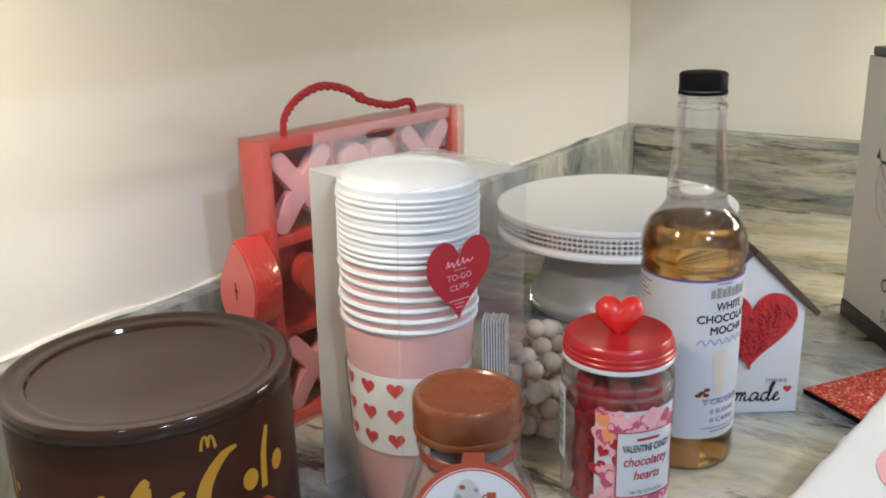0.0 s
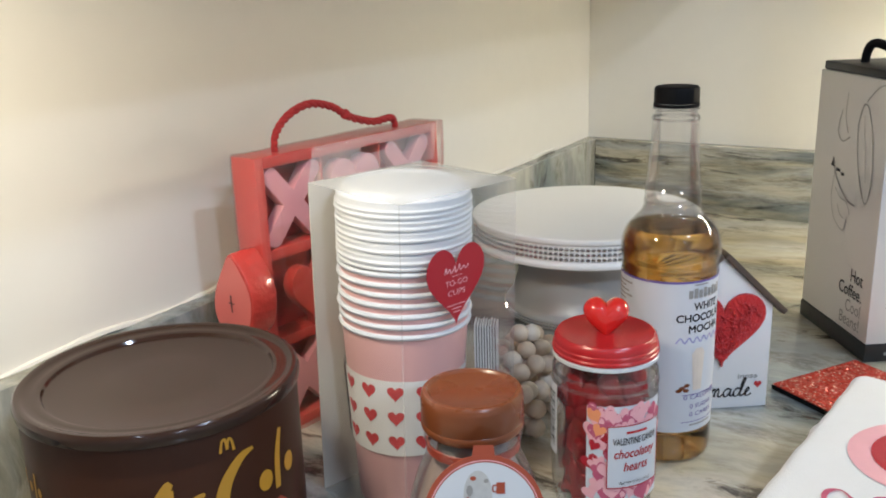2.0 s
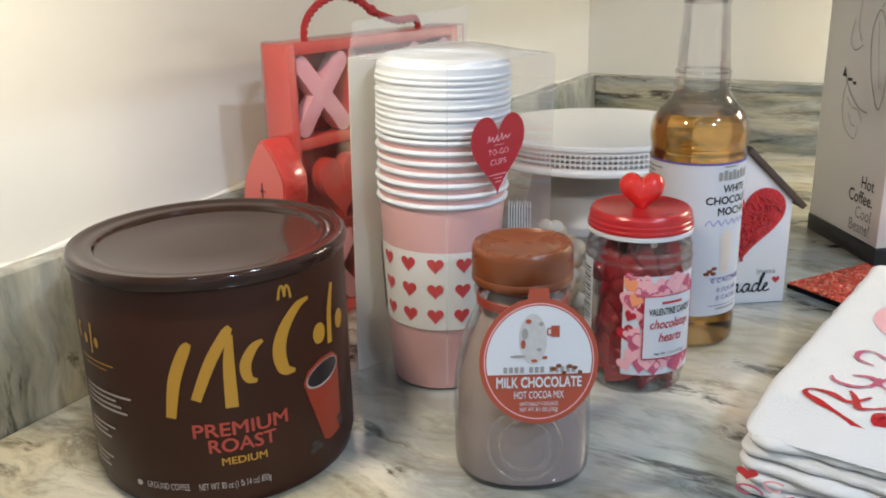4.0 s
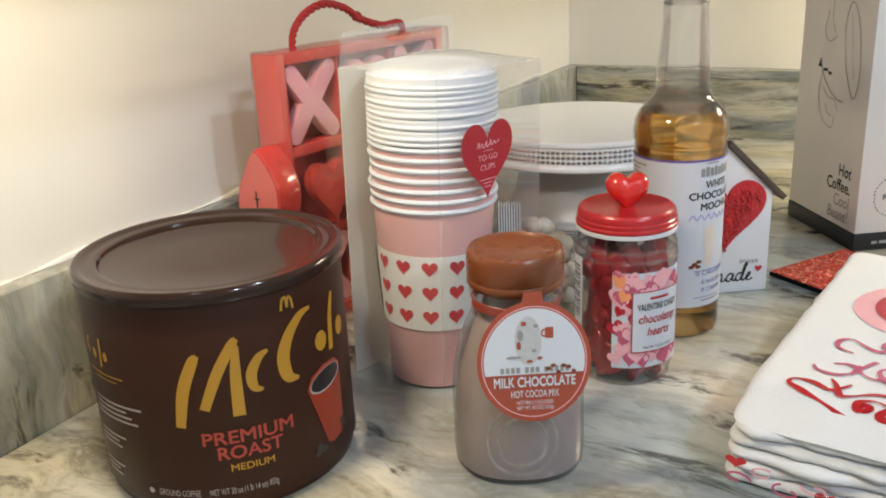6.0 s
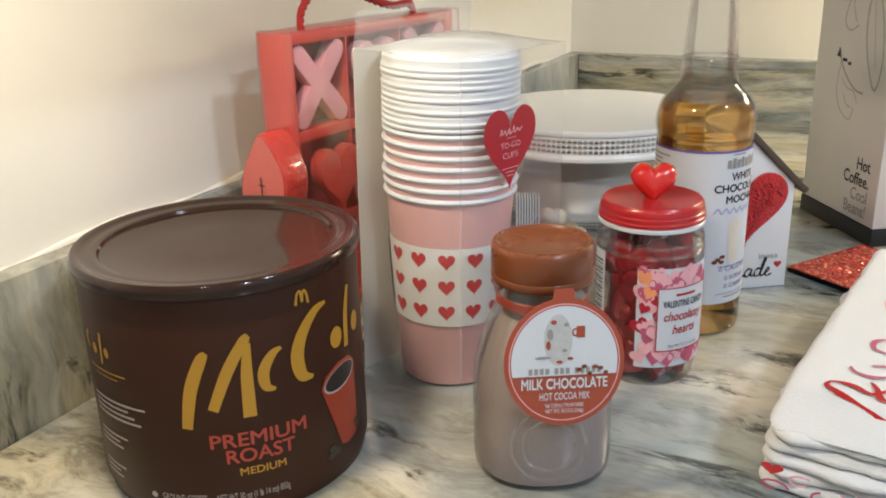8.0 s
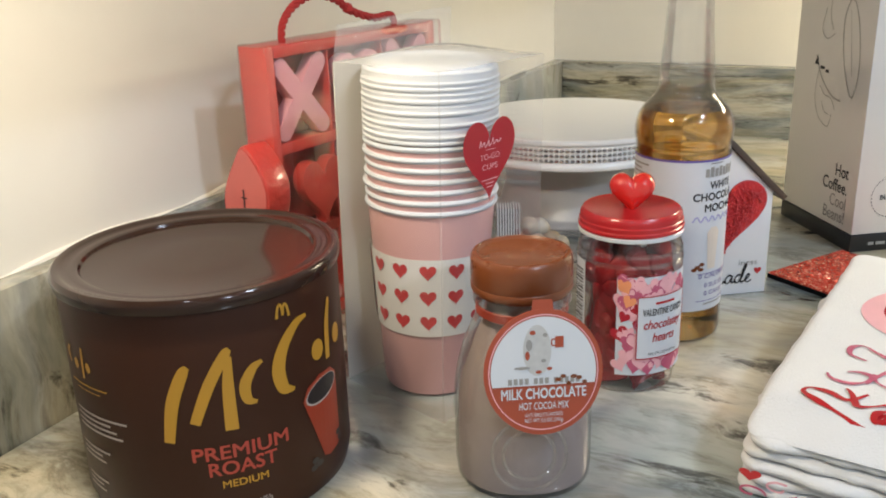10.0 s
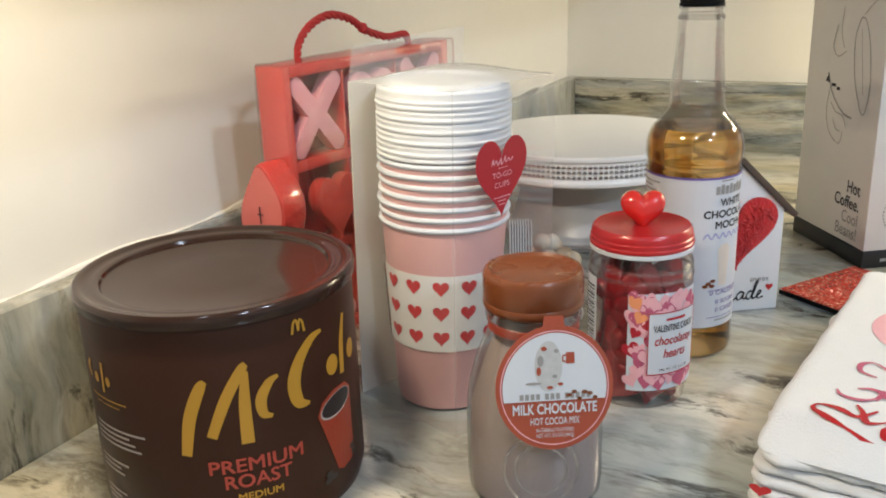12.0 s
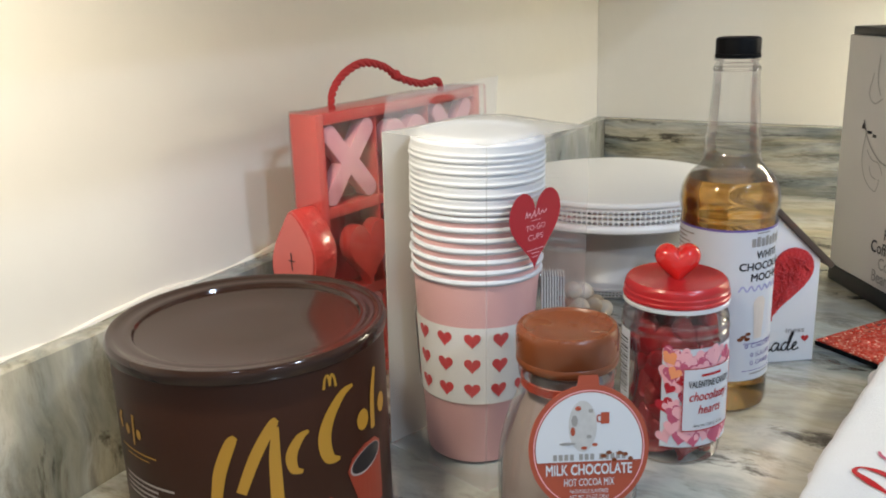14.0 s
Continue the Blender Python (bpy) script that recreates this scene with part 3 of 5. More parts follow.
    part("lettering", join(laid(words("TO-GO", 0.0185, 0.0038, 0, 0.1755), face), laid(words("CUPS", 0.0145, 0.0038, 0, 0.1690), face), laid(bars((-0.0080, 0.1622, 0.016, 0.0006), (-0.004, 0.1598, 0.008, 0.0006), (-0.003, 0.1574, 0.006, 0.0006)), face), laid(ribbon([(-0.010, 0.1840), (-0.0085, 0.1878), (-0.0078, 0.1845), (-0.0055, 0.1868), (-0.0045, 0.1838), (-0.0025, 0.1858), (-0.0010, 0.1880), (-0.0008, 0.1842), (0.0015, 0.1858), (0.0028, 0.1885), (0.0034, 0.1846), (0.0062, 0.1868), (0.0078, 0.1850), (0.0105, 0.1872)], [0.0006, 0.0010] * 7), face), laid(bars((-0.004, 0.1815, 0.009, 0.0004)), face)), PALEPINK, st, "", False)
    for ob in t.children_recursive:
        for v in ob.data.vertices:
            v.co.x += LEAN * 0.5 * v.co.z
            v.co.y += LEAN * 0.5 * v.co.z
    return t


cup_box()
CX, CY = 0.2069, -0.8813


def stacked(z):
    """The pose of a piece of the leaning stack whose foot is at height z."""
    return pose(CX + 0.89 * LEAN * z, CY + 0.46 * LEAN * z, z, -0.46 * math.degrees(LEAN), 0.89 * math.degrees(LEAN), 0)


def cup(z):
    t = thing("paper_cup", "pink paper cup with a white rolled rim, nested in a stack", "cup", CX, CY, 0, z, "cups in the stack")
    t.matrix_basis = stacked(z)
    part("wall", lathe([(0.0335, 0.0), (0.0340, 0.002), (0.0343, 0.003), (0.0432, 0.1325), (0.0426, 0.1325), (0.0335, 0.004), (0.001, 0.004)], 72, 2, False), PINK_PAPER, t)
    rim = [(0.0434 + 0.0019 * math.cos(a), 0.1333 + 0.0019 * math.sin(a)) for a in [2 * math.pi * k / 10 for k in range(11)]]
    part("rim", lathe(rim, 72, 2, False), WHITE_PAPER, t, "white rolled rim")
    return t


first_cup = cup(0.0026)
for k in range(1, 7):
    copy_thing(first_cup, pose(0.0006 * math.sin(k * 2.1), 0.0006 * math.cos(k * 1.7), 0) @ stacked(0.0026 + 0.0070 * k))


def lid_stack():
    """Deep lids, each skirt slipped over the one below; the top one shows its raised crown."""
    t = thing("coffee_lid_stack", "stack of white plastic coffee cup lids on the nested cups", "cup lids", CX, CY, 0, 0.1805)
    t.matrix_basis = stacked(0.1808)
    skirt = [(0.0443, 0.0002), (0.0452, 0.0000), (0.0455, 0.0006), (0.0455, 0.0015), (0.0450, 0.0021), (0.0445, 0.0025), (0.0444, 0.0060), (0.0444, 0.0062)]
    inner = [(0.0440, 0.0066), (0.0400, 0.0066)]
    first = part("lid", lathe(skirt + inner, 72, 2, False), WHITE_PLASTIC, t)
    for k in range(1, 10):
        ob = new("lid", first.data)
        ob.parent = t
        ob.matrix_basis = pose(0.0004 * math.sin(k * 2.7), 0.0004 * math.cos(k * 3.1), 0.0037 * k)
    crown = [(0.0446, 0.0066), (0.0440, 0.0074), (0.0424, 0.0078), (0.0414, 0.0082), (0.0402, 0.0112), (0.0394, 0.0120), (0.0380, 0.0122), (0.0366, 0.0116), (0.0358, 0.0102), (0.001, 0.0100)]
    top = part("lid", lathe(skirt + crown, 72, 2, False), WHITE_PLASTIC, t, "white lid with a raised crown")
    top.matrix_basis = pose(0, 0, 0.0366)
    part("sip_tab", block(0.022, -0.006, 0.0466, 0.034, 0.006, 0.0477, 0.0004), WHITE_PLASTIC, t)
    return t


lid_stack()


def sleeve():
    t = thing("cup_sleeve", "off-white cup sleeve printed with rows of red hearts", "cup sleeve", CX, CY, 0, 0.0)
    t.matrix_basis = stacked(0.0010)
    band = bmesh.new()
    n = 90
    for r0, r1 in ((0.0376, 0.0414), (0.0382, 0.0420)):
        vs = [(band.verts.new((r0 * math.cos(a), r0 * math.sin(a), 0.0475)), band.verts.new((r1 * math.cos(a), r1 * math.sin(a), 0.1035))) for a in [2 * math.pi * k / n for k in range(n)]]
        for k in range(n):
            p, q = vs[k], vs[(k + 1) % n]
            band.faces.new((p[0], q[0], q[1], p[1]))
    part("band", band, CARD, t)
    part("overlap", drum_patch(0.0394, -168, -141, 0.0475, 0.1035, 6, 0.0432), CARD, t, "loose outer end of the sleeve")
    hearts = []
    for row in range(3):
        z = 0.0574 + 0.0184 * row
        for col in range(-4, 5):
            rr = 0.0382 + (z - 0.0475) / 0.056 * 0.0038

            def put(u, v, rr=rr, z=z, col=col):
                a = radians(-66.5 + 26.8 * col) + u / rr
                k = rr + v * 0.068 + 0.0003
                return Vector((k * math.cos(a), k * math.sin(a), z + v))
            hearts.append((flat(heart_line(0.0112, 0.0110, 24)), put))
    for bm, put in hearts:
        part("heart", laid(bm, put), HEART_RED, t, "", False)
    return t


sleeve()


def sleeve_stack():
    t = thing("cup_sleeve_stack", "upright stack of flat cup sleeves with dark strips in the gaps", "cup sleeve", 0.2505, -0.8390, 24)
    for k in range(9):
        x = -0.008 + 0.0019 * k
        part("sleeve", block(x, 0.0, 0.0015, x + 0.0011, 0.016, 0.1205 - 0.0006 * (k % 3)), CARD, t, "", False)
        # black strip painted in for the shade of the gap between two sleeves
        if k:
            part("fold", block(x - 0.0008, 0.0007, 0.0015, x, 0.015, 0.119), BLACK_INK, t, "", False)
    part("heart", laid(join(flat(heart_line(0.010, 0.010)),), on_plane((-0.0080, 0.008, 0.100), (0, -1, 0), (0, 0, 1))), HEART_RED, t, "", False)
    return t


sleeve_stack()


# ---- cocoa bottle ----
def cocoa_bottle():
    t = thing("cocoa_bottle", "small clear bottle of cocoa powder with a caramel brown cap", "bottle", 0.3095, -0.9632, 27)
    t.matrix_basis = pose(0.3095, -0.9632, 0, 0, 0, 27) @ Matrix.Diagonal((0.955, 0.955, 1.035, 1))
    prof = [(0.036, 0.0), (0.0395, 0.0012), (0.0412, 0.004), (0.0418, 0.010), (0.0418, 0.048), (0.0408, 0.058), (0.0382, 0.070), (0.0345, 0.081), (0.0305, 0.0895), (0.0280, 0.095), (0.0268, 0.100), (0.0262, 0.106), (0.0270, 0.1125)]
    part("wall", lathe(prof, 96, 2.35), COCOA_GLASS, t).visible_shadow = False
    part("powder", lathe([(r - 0.0018 - 0.0042 * min(1.0, max(0.0, (z - 0.040) / 0.03)), z + (0.002 if z < 0.002 else 0.0)) for r, z in prof[:11]], 96, 2.35), COCOA, t, "pale brown cocoa powder")
    for rr in (0.0215, 0.0150):
        part("pressed_ring", tube([Vector((rr * math.cos(a), -0.0415, 0.030 + rr * math.sin(a))) for a in [2 * math.pi * k / 48 for k in range(49)]], 0.0009, 8), COCOA_GLASS, t).visible_shadow = False
    cap = lathe([(0.0272, 0.1105), (0.0284, 0.1112), (0.0287, 0.1125), (0.0298, 0.1128), (0.0301, 0.1136), (0.0301, 0.1160), (0.0297, 0.1166), (0.0300, 0.1173), (0.0300, 0.1285), (0.0296, 0.1312), (0.0284, 0.1328), (0.0262, 0.1330), (0.0250, 0.1318), (0.0242, 0.1312), (0.001, 0.1312)], 96)
    part("cap", cap, CAP_BROWN, t, "caramel brown screw cap")
    part("collar", lathe([(0.0266, 0.1040), (0.0285, 0.1048), (0.0288, 0.1075), (0.0280, 0.1100)], 64, 2, False), COCOA_GLASS, t, "clear moulded collar").visible_shadow = False
    # darker red than the tag: shadow under the cap is put into the colour
    part("neck_band", lathe([(0.0268, 0.0992), (0.0276, 0.0997), (0.0272, 0.1042), (0.0266, 0.1046)], 64, 2, False), CUP_RED, t, "rust red paper neck loop")
    # round hanging tag: its plane leans on the shoulder
    centre, up = Vector((0.0074, -0.0462, 0.0815)), Vector((0.03, 0.16, 1.0)).normalized()
    right = Vector((1.0, 0.10, -0.02)).normalized()
    up = (up - right * up.dot(right)).normalized()
    nrm = right.cross(up)

    def at(lift):
        return lambda u, v: centre + right * u + up * v + nrm * lift
    base = bmesh.new()
    ring = [(0.0335 * math.cos(a), 0.0335 * math.sin(a)) for a in [2 * math.pi * k / 64 for k in range(64)]]
    fr = [base.verts.new(at(0.0004)(u, v)) for u, v in ring]
    bk = [base.verts.new(at(-0.0004)(u, v)) for u, v in ring]
    base.faces.new(fr)
    base.faces.new(bk[::-1])
    for k in range(64):
        base.faces.new((fr[k], bk[k], bk[(k + 1) % 64], fr[(k + 1) % 64]))
    tag = part("tag", base, RUST, t, "round rust and white hanging tag", False)
    part("tag_strap", laid(flat([(-0.0075, 0.028), (0.0065, 0.029), (0.0052, 0.0385), (-0.0055, 0.0385)]), at(0.0003)), RUST, t, "", False)
    top = [(0.0296 * math.cos(a), 0.0296 * math.sin(a)) for a in [radians(-13 + 206 * k / 40) for k in range(41)]]
    part("tag_panel", laid(flat(top), at(0.0007)), WHITE_PAPER, tag, "white upper field", False)
    part("tag_line", laid(ribbon([(0.0306 * math.cos(a), 0.0306 * math.sin(a)) for a in [2 * math.pi * k / 32 for k in range(33)]], [0.0006] * 33, 2), at(0.0007)), PALEPINK, tag, "", False)
    part("lettering", join(laid(words("MILK CHOCOLATE", 0.0480, 0.0056, 0, -0.0135, 0.03), at(0.0009)), laid(words("HOT COCOA MIX", 0.028, 0.0040, 0, -0.0195, 0.01), at(0.0009)), laid(words("NATURALLY FLAVORED", 0.0215, 0.0022, 0, -0.0235), at(0.0009)), laid(words("NET WT. 8.5 OZ (240g)", 0.0215, 0.0022, 0, -0.0265), at(0.0009))), WHITE_PAPER, tag, "white capital lettering", False)
    part("tag_bars", laid(bars(*[(-0.0200 + 0.0031 * k + (0.002 if k > 3 else 0) + (0.002 if k > 6 else 0), -0.0058, 0.0022, 0.0032) for k in range(12)]), at(0.0009)), SOFT_INK, tag, "", False)
    part("printed_mug", laid(join(bars((0.0065, 0.0130, 0.0048, 0.0060)), ribbon([(0.0065, 0.0175), (0.0048, 0.0172), (0.0048, 0.0145), (0.0065, 0.0142)], [0.0008] * 4)), at(0.0009)), RUST, tag, "", False)
    # the emblem as plain shapes: a pale upright oval with a few dabs
    part("emblem_field", laid(disc(-0.0035, 0.0120, 0.0078, 0.0135, 28), at(0.00085)), FAINT_FIELD, tag, "", False)
    part("emblem_dab", laid(join(disc(-0.0080, 0.0150, 0.0018, 0.0030, 14), disc(0.0010, 0.0200, 0.0014, 0.0011, 12), disc(-0.0120, 0.0030, 0.0046, 0.0008, 14), disc(0.0000, 0.0065, 0.0015, 0.0010, 12)), at(0.0010)), SOFT_INK, tag, "", False)
    part("emblem_dab", laid(join(disc(-0.0060, 0.0215, 0.0017, 0.0012, 14), disc(-0.0090, 0.0095, 0.0013, 0.0024, 12), disc(0.0032, 0.0022, 0.0016, 0.0009, 10), disc(-0.0028, 0.0006, 0.0018, 0.0009, 10)), at(0.0011)), RUST, tag, "", False)
    part("stain", laid(join(*[disc(0.008 + 0.0030 * k, -0.0040 + 0.0022 * math.sin(k * 2.3), 0.0019 - 0.00025 * (k % 3), 0.0011, 9) for k in range(6)]), at(0.0010)), CAP_BROWN, tag, "smudge of brown cocoa", False)
    return t


cocoa_bottle()


# ---- candy jar ----
JX, JY = 0.3347, -0.8255


def candy_jar():
    t = thing("candy_jar", "clear jar of red candies with a red heart-knobbed lid", "candy jar", JX, JY)
    t.matrix_basis = pose(JX, JY, 0) @ Matrix.Diagonal((0.982, 0.982, 1.070, 1))
    part("wall", lathe([(0.026, 0.0), (0.0310, 0.0008), (0.0332, 0.003), (0.0338, 0.008), (0.0355, 0.013), (0.0365, 0.020), (0.0368, 0.075), (0.0365, 0.090), (0.0352, 0.098), (0.0335, 0.1025), (0.0330, 0.110)], 80), JAR, t).visible_shadow = False
    for z in (0.0885, 0.0945):
        part("ridge", lathe([(0.0362 - (z - 0.0885) * 0.12 + 0.0008 * math.cos(a), z + 0.0014 * math.sin(a)) for a in [2 * math.pi * k / 8 for k in range(9)]], 72, 2, False), JAR, t).visible_shadow = False
    part("lip", lathe([(0.0345, 0.1035), (0.0358, 0.1040), (0.0360, 0.1060), (0.0350, 0.1068)], 72, 2, False), WHITE_PLASTIC, t)
    part("lid", lathe([(0.0345, 0.1070), (0.0360, 0.1072), (0.0362, 0.1090), (0.0354, 0.1098), (0.0356, 0.1122), (0.0348, 0.1130), (0.0349, 0.1152), (0.0342, 0.1172), (0.0328, 0.1186), (0.0312, 0.1186), (0.0297, 0.1180), (0.001, 0.1188)], 80), RED_LID, t, "glossy red screw lid")
    # a puffy heart knob facing the room
    hb = bmesh.new()
    rings = []
    line = [(0.76 * x + 0.24 * 0.0150 * math.sin(2 * math.pi * k / 40), 0.70 * z + 0.30 * 0.0125 * math.cos(2 * math.pi * k / 40)) for k, (x, z) in enumerate(heart_line(0.0315, 0.0290, 40))]
    for s, y in ((0.30, -0.0108), (0.60, -0.0100), (0.82, -0.0080), (0.95, -0.0046), (1.0, 0.0), (0.95, 0.0046), (0.82, 0.0080), (0.60, 0.0100), (0.30, 0.0108)):
        rings.append([hb.verts.new((x * s, y, z * s + 0.0008)) for x, z in line])
    for a, b in zip(rings, rings[1:]):
        for k in range(40):
            hb.faces.new((a[k], a[(k + 1) % 40], b[(k + 1) % 40], b[k]))
    hb.faces.new(rings[0])
    hb.faces.new(rings[-1][::-1])
    bmesh.ops.recalc_face_normals(hb, faces=hb.faces[:])
    bmesh.ops.transform(hb, matrix=pose(0.000, 0, 0.1272, 0, 0, 22) @ Matrix.Diagonal((1, 1, 0.95, 1)), verts=hb.verts[:])
    part("knob", hb, RED_KNOB, t, "shiny red heart knob")
    lab = part("label", drum_patch(0.0370, -87, 3, 0.0165, 0.0825, 30), WHITE_PAPER, t, "pink label patterned with hearts")
    rnd = random.Random(5)
    tones = {"pale": [], "red": [], "orange": [], "pink": []}
    for k in range(170):
        u, v = rnd.uniform(0.002, 0.054), rnd.uniform(0.0205, 0.079)
        key = rnd.choice(["pale", "pale", "pale", "pale", "red", "orange", "pink", "pink", "pink"])
        w = rnd.uniform(0.0080, 0.0130) * (0.8 if key == "orange" else 1)
        turn = rnd.uniform(-0.5, 0.5)
        c, s = math.cos(turn), math.sin(turn)
        shape = [(u + x * c - y * s, v + x * s + y * c) for x, y in heart_line(w, w * 0.95, 18)]
        tones[key].append((shape, 0.0002 + 0.000004 * k))
    for (key, some), m in zip(tones.items(), (PALEPINK, TAG_RED, ORANGE, HOTPINK)):
        tagged(part("heart_pattern", join(*[laid(flat(sh), on_drum(0.0370, -86, 0, lift)) for sh, lift in some]), m, lab, "", False), kind="stuff")
    part("panel", drum_patch(0.0384, -66, -4, 0.0280, 0.0705, 20), WHITE_PAPER, lab, "white panel with lettering")
    part("panel_edge", join(drum_patch(0.0387, -66, -4, 0.0280, 0.0287, 20), drum_patch(0.0387, -66, -4, 0.0698, 0.0705, 20), drum_patch(0.0387, -66, -65, 0.0287, 0.0698, 1), drum_patch(0.0387, -5, -4, 0.0287, 0.0698, 1)), RED_LID, lab)
    d = on_drum(0.0386, -35, 0.0042, 0.0003)
    part("lettering", laid(words("VALENTINE CANDY", 0.034, 0.0046, 0, 0.0535, 0.02), d, 0.003), BLACK_INK, lab, "black lettering", False)
    part("lettering", laid(words("Net Wt 11.0 oz (312g)", 0.024, 0.0020, 0, 0.0265), d, 0.003), BLACK_INK, lab, "black lettering", False)
    part("lettering", laid(words("chocolatey", 0.032, 0.0062, 0, 0.0445, 0.012, 0.25), d, 0.003), RED_LID, lab, "red slanted lettering", False)
    part("lettering", laid(words("hearts", 0.019, 0.0062, 0, 0.0355, 0.012, 0.25), d, 0.003), RED_LID, lab, "red slanted lettering", False)
    part("brand_bar", laid(bars((-0.008, 0.0605, 0.016, 0.0016)), d, 0.003), RED_LID, lab, "", False)
    sticker = part("barcode_sticker", drum_patch(0.0371, -150, -128, 0.040, 0.088, 8), WHITE_PAPER, t, "white bar-code sticker")
    part("bars", join(*[drum_patch(0.0374, -148, -131, 0.045 + 0.0021 * k, 0.0455 + 0.0021 * k + 0.0004 * (k % 3), 4) for k in range(18)]), BLACK_INK, sticker)
    return t


candy_jar()


def candies():
    """Foil hearts heaped in the jar."""
    bm = bmesh.new()
    line = heart_line(0.029, 0.027, 22)
    rings = []
    for s, y in ((0.45, -0.0058), (0.85, -0.0042), (1.0, -0.0008), (0.98, 0.0014), (0.85, 0.0040)):
        rings.append([bm.verts.new((x * s, y, z * s)) for x, z in line])
    for a, b in zip(rings, rings[1:]):
        for k in range(22):
            bm.faces.new((a[k], a[(k + 1) % 22], b[(k + 1) % 22], b[k]))
    bm.faces.new(rings[0])
    bm.faces.new(rings[-1][::-1])
    bmesh.ops.recalc_face_normals(bm, faces=bm.faces[:])
    first = tagged(part("candy_heart", bm, FOIL, None), "red foil-wrapped chocolate heart in the jar", "candy", "candies in the jar")
    rnd = random.Random(9)
    places = []
    for layer in range(7):
        z = 0.0125 + 0.0118 * layer
        for k in range(7):
            a = 2 * math.pi * (k + 0.5 * (layer % 2)) / 7 + rnd.uniform(-0.15, 0.15)
            r = 0.0215 + rnd.uniform(-0.0015, 0.0008)
            places.append((r * math.cos(a), r * math.sin(a), z + rnd.uniform(-0.002, 0.002), math.degrees(a)))
        places.append((rnd.uniform(-0.006, 0.006), rnd.uniform(-0.006, 0.006), z, 0))
    for k, (x, y, z, a) in enumerate(places):
        m = pose(JX + x, JY + y, z * 1.07, rnd.uniform(-25, 25), rnd.uniform(-60, 60), a + 90 + rnd.uniform(-18, 18))
        if k == 0:
            first.matrix_basis = m
        else:
            copy_thing(first, m)


candies()


# ---- syrup bottle ----
def syrup_bottle():
    t = thing("syrup_bottle", "tall clear bottle of amber syrup with a white label", "bottle", 0.3478, -0.7306)
    prof = [(0.026, 0.0), (0.0320, 0.0008), (0.0342, 0.003), (0.0349, 0.008), (0.0350, 0.018), (0.0346, 0.0235), (0.0345, 0.026), (0.0345, 0.1455), (0.0350, 0.1480), (0.0350, 0.1500), (0.0345, 0.1515), (0.0354, 0.1545), (0.0361, 0.1585), (0.0360, 0.1635), (0.0352, 0.1690), (0.0338, 0.1735), (0.0316, 0.1775), (0.0283, 0.1815), (0.0246, 0.1852), (0.0219, 0.1885), (0.0205, 0.1920), (0.0199, 0.1960), (0.0198, 0.2060), (0.0191, 0.2085), (0.0188, 0.2140), (0.0170, 0.2360), (0.0160, 0.2545), (0.0163, 0.2560), (0.0160, 0.2580), (0.0146, 0.2592), (0.0142, 0.2645)]
    part("wall", lathe(prof, 80), PET, t).visible_shadow = False
    inner = [(r - 0.0012, max(z, 0.0016)) for r, z in prof if z < 0.176] + [(0.0300, 0.1780)]
    part("syrup", lathe(inner, 80), SYRUP, t, "amber syrup")
    for r0, z0 in ((0.0197, 0.1965), (0.0196, 0.2070), (0.0161, 0.2560)):
        part("neck_bead", lathe([(r0 + 0.0009 * math.cos(a), z0 + 0.0009 * math.sin(a)) for a in [2 * math.pi * k / 8 for k in range(9)]], 64, 2, False), PET, t).visible_shadow = False
    part("neck_ring", lathe([(0.0142, 0.2618), (0.0164, 0.2623), (0.0164, 0.2636), (0.0142, 0.2643)], 48, 2, False), PET, t)
    part("tamper_ring", lathe([(0.0152, 0.2640), (0.0160, 0.2643), (0.0160, 0.2662), (0.0152, 0.2665)], 48, 2, False), BLACK_PLASTIC, t)
    cap = lathe([(0.0146, 0.2667), (0.0154, 0.2671), (0.0155, 0.2765), (0.0150, 0.2776), (0.0140, 0.2781), (0.001, 0.2781)], 72)
    for v in cap.verts:
        if 0.2669 < v.co.z < 0.2770:
            k = math.atan2(v.co.y, v.co.x)
            f = 1 + 0.010 * (1 if int((k + math.pi) / (2 * math.pi) * 72) % 2 else -1)
            v.co.x *= f
            v.co.y *= f
    part("cap", cap, BLACK_PLASTIC, t, "ribbed black screw cap")
    r = 0.0349
    lab = part("label", drum_patch(r, -190, 25, 0.0275, 0.1450, 60), WHITE_PAPER, t, "white paper label with dark and lilac lettering")
    part("label_band", drum_patch(r + 0.0003, -190, 25, 0.1436, 0.1452, 60), PURPLE_INK, lab)
    d = on_drum(r, -23.5, 0.0066, 0.0003)
    part("lettering", join(laid(words("WHITE", 0.0235, 0.0058, 0, 0.1165, 0.028), d, 0.003), laid(words("CHOCOLATE", 0.049, 0.0058, 0, 0.1080, 0.028), d, 0.003), laid(words("MOCHA", 0.030, 0.0058, 0, 0.0995, 0.028), d, 0.003)), BLACK_INK, lab, "dark capital lettering", False)
    part("lettering", join(laid(words("0 CALORIES", 0.033, 0.0036, 0, 0.0470), d, 0.003), laid(words("0 SUGAR", 0.0225, 0.0036, 0, 0.0395), d, 0.003), laid(words("0 CARBS", 0.0225, 0.0036, 0, 0.0330), d, 0.003), laid(bars((-0.018, 0.0505, 0.036, 0.0005), (-0.018, 0.0285, 0.036, 0.0005)), d, 0.003)), PURPLE_INK, lab, "lilac capital lettering", False)
    part("brand_bars", laid(bars(*[(-0.0160 + 0.0040 * k, 0.1255, 0.0032, 0.0062 + 0.0012 * (k % 2)) for k in range(8)]), d, 0.003), SOFT_INK, lab, "", False)
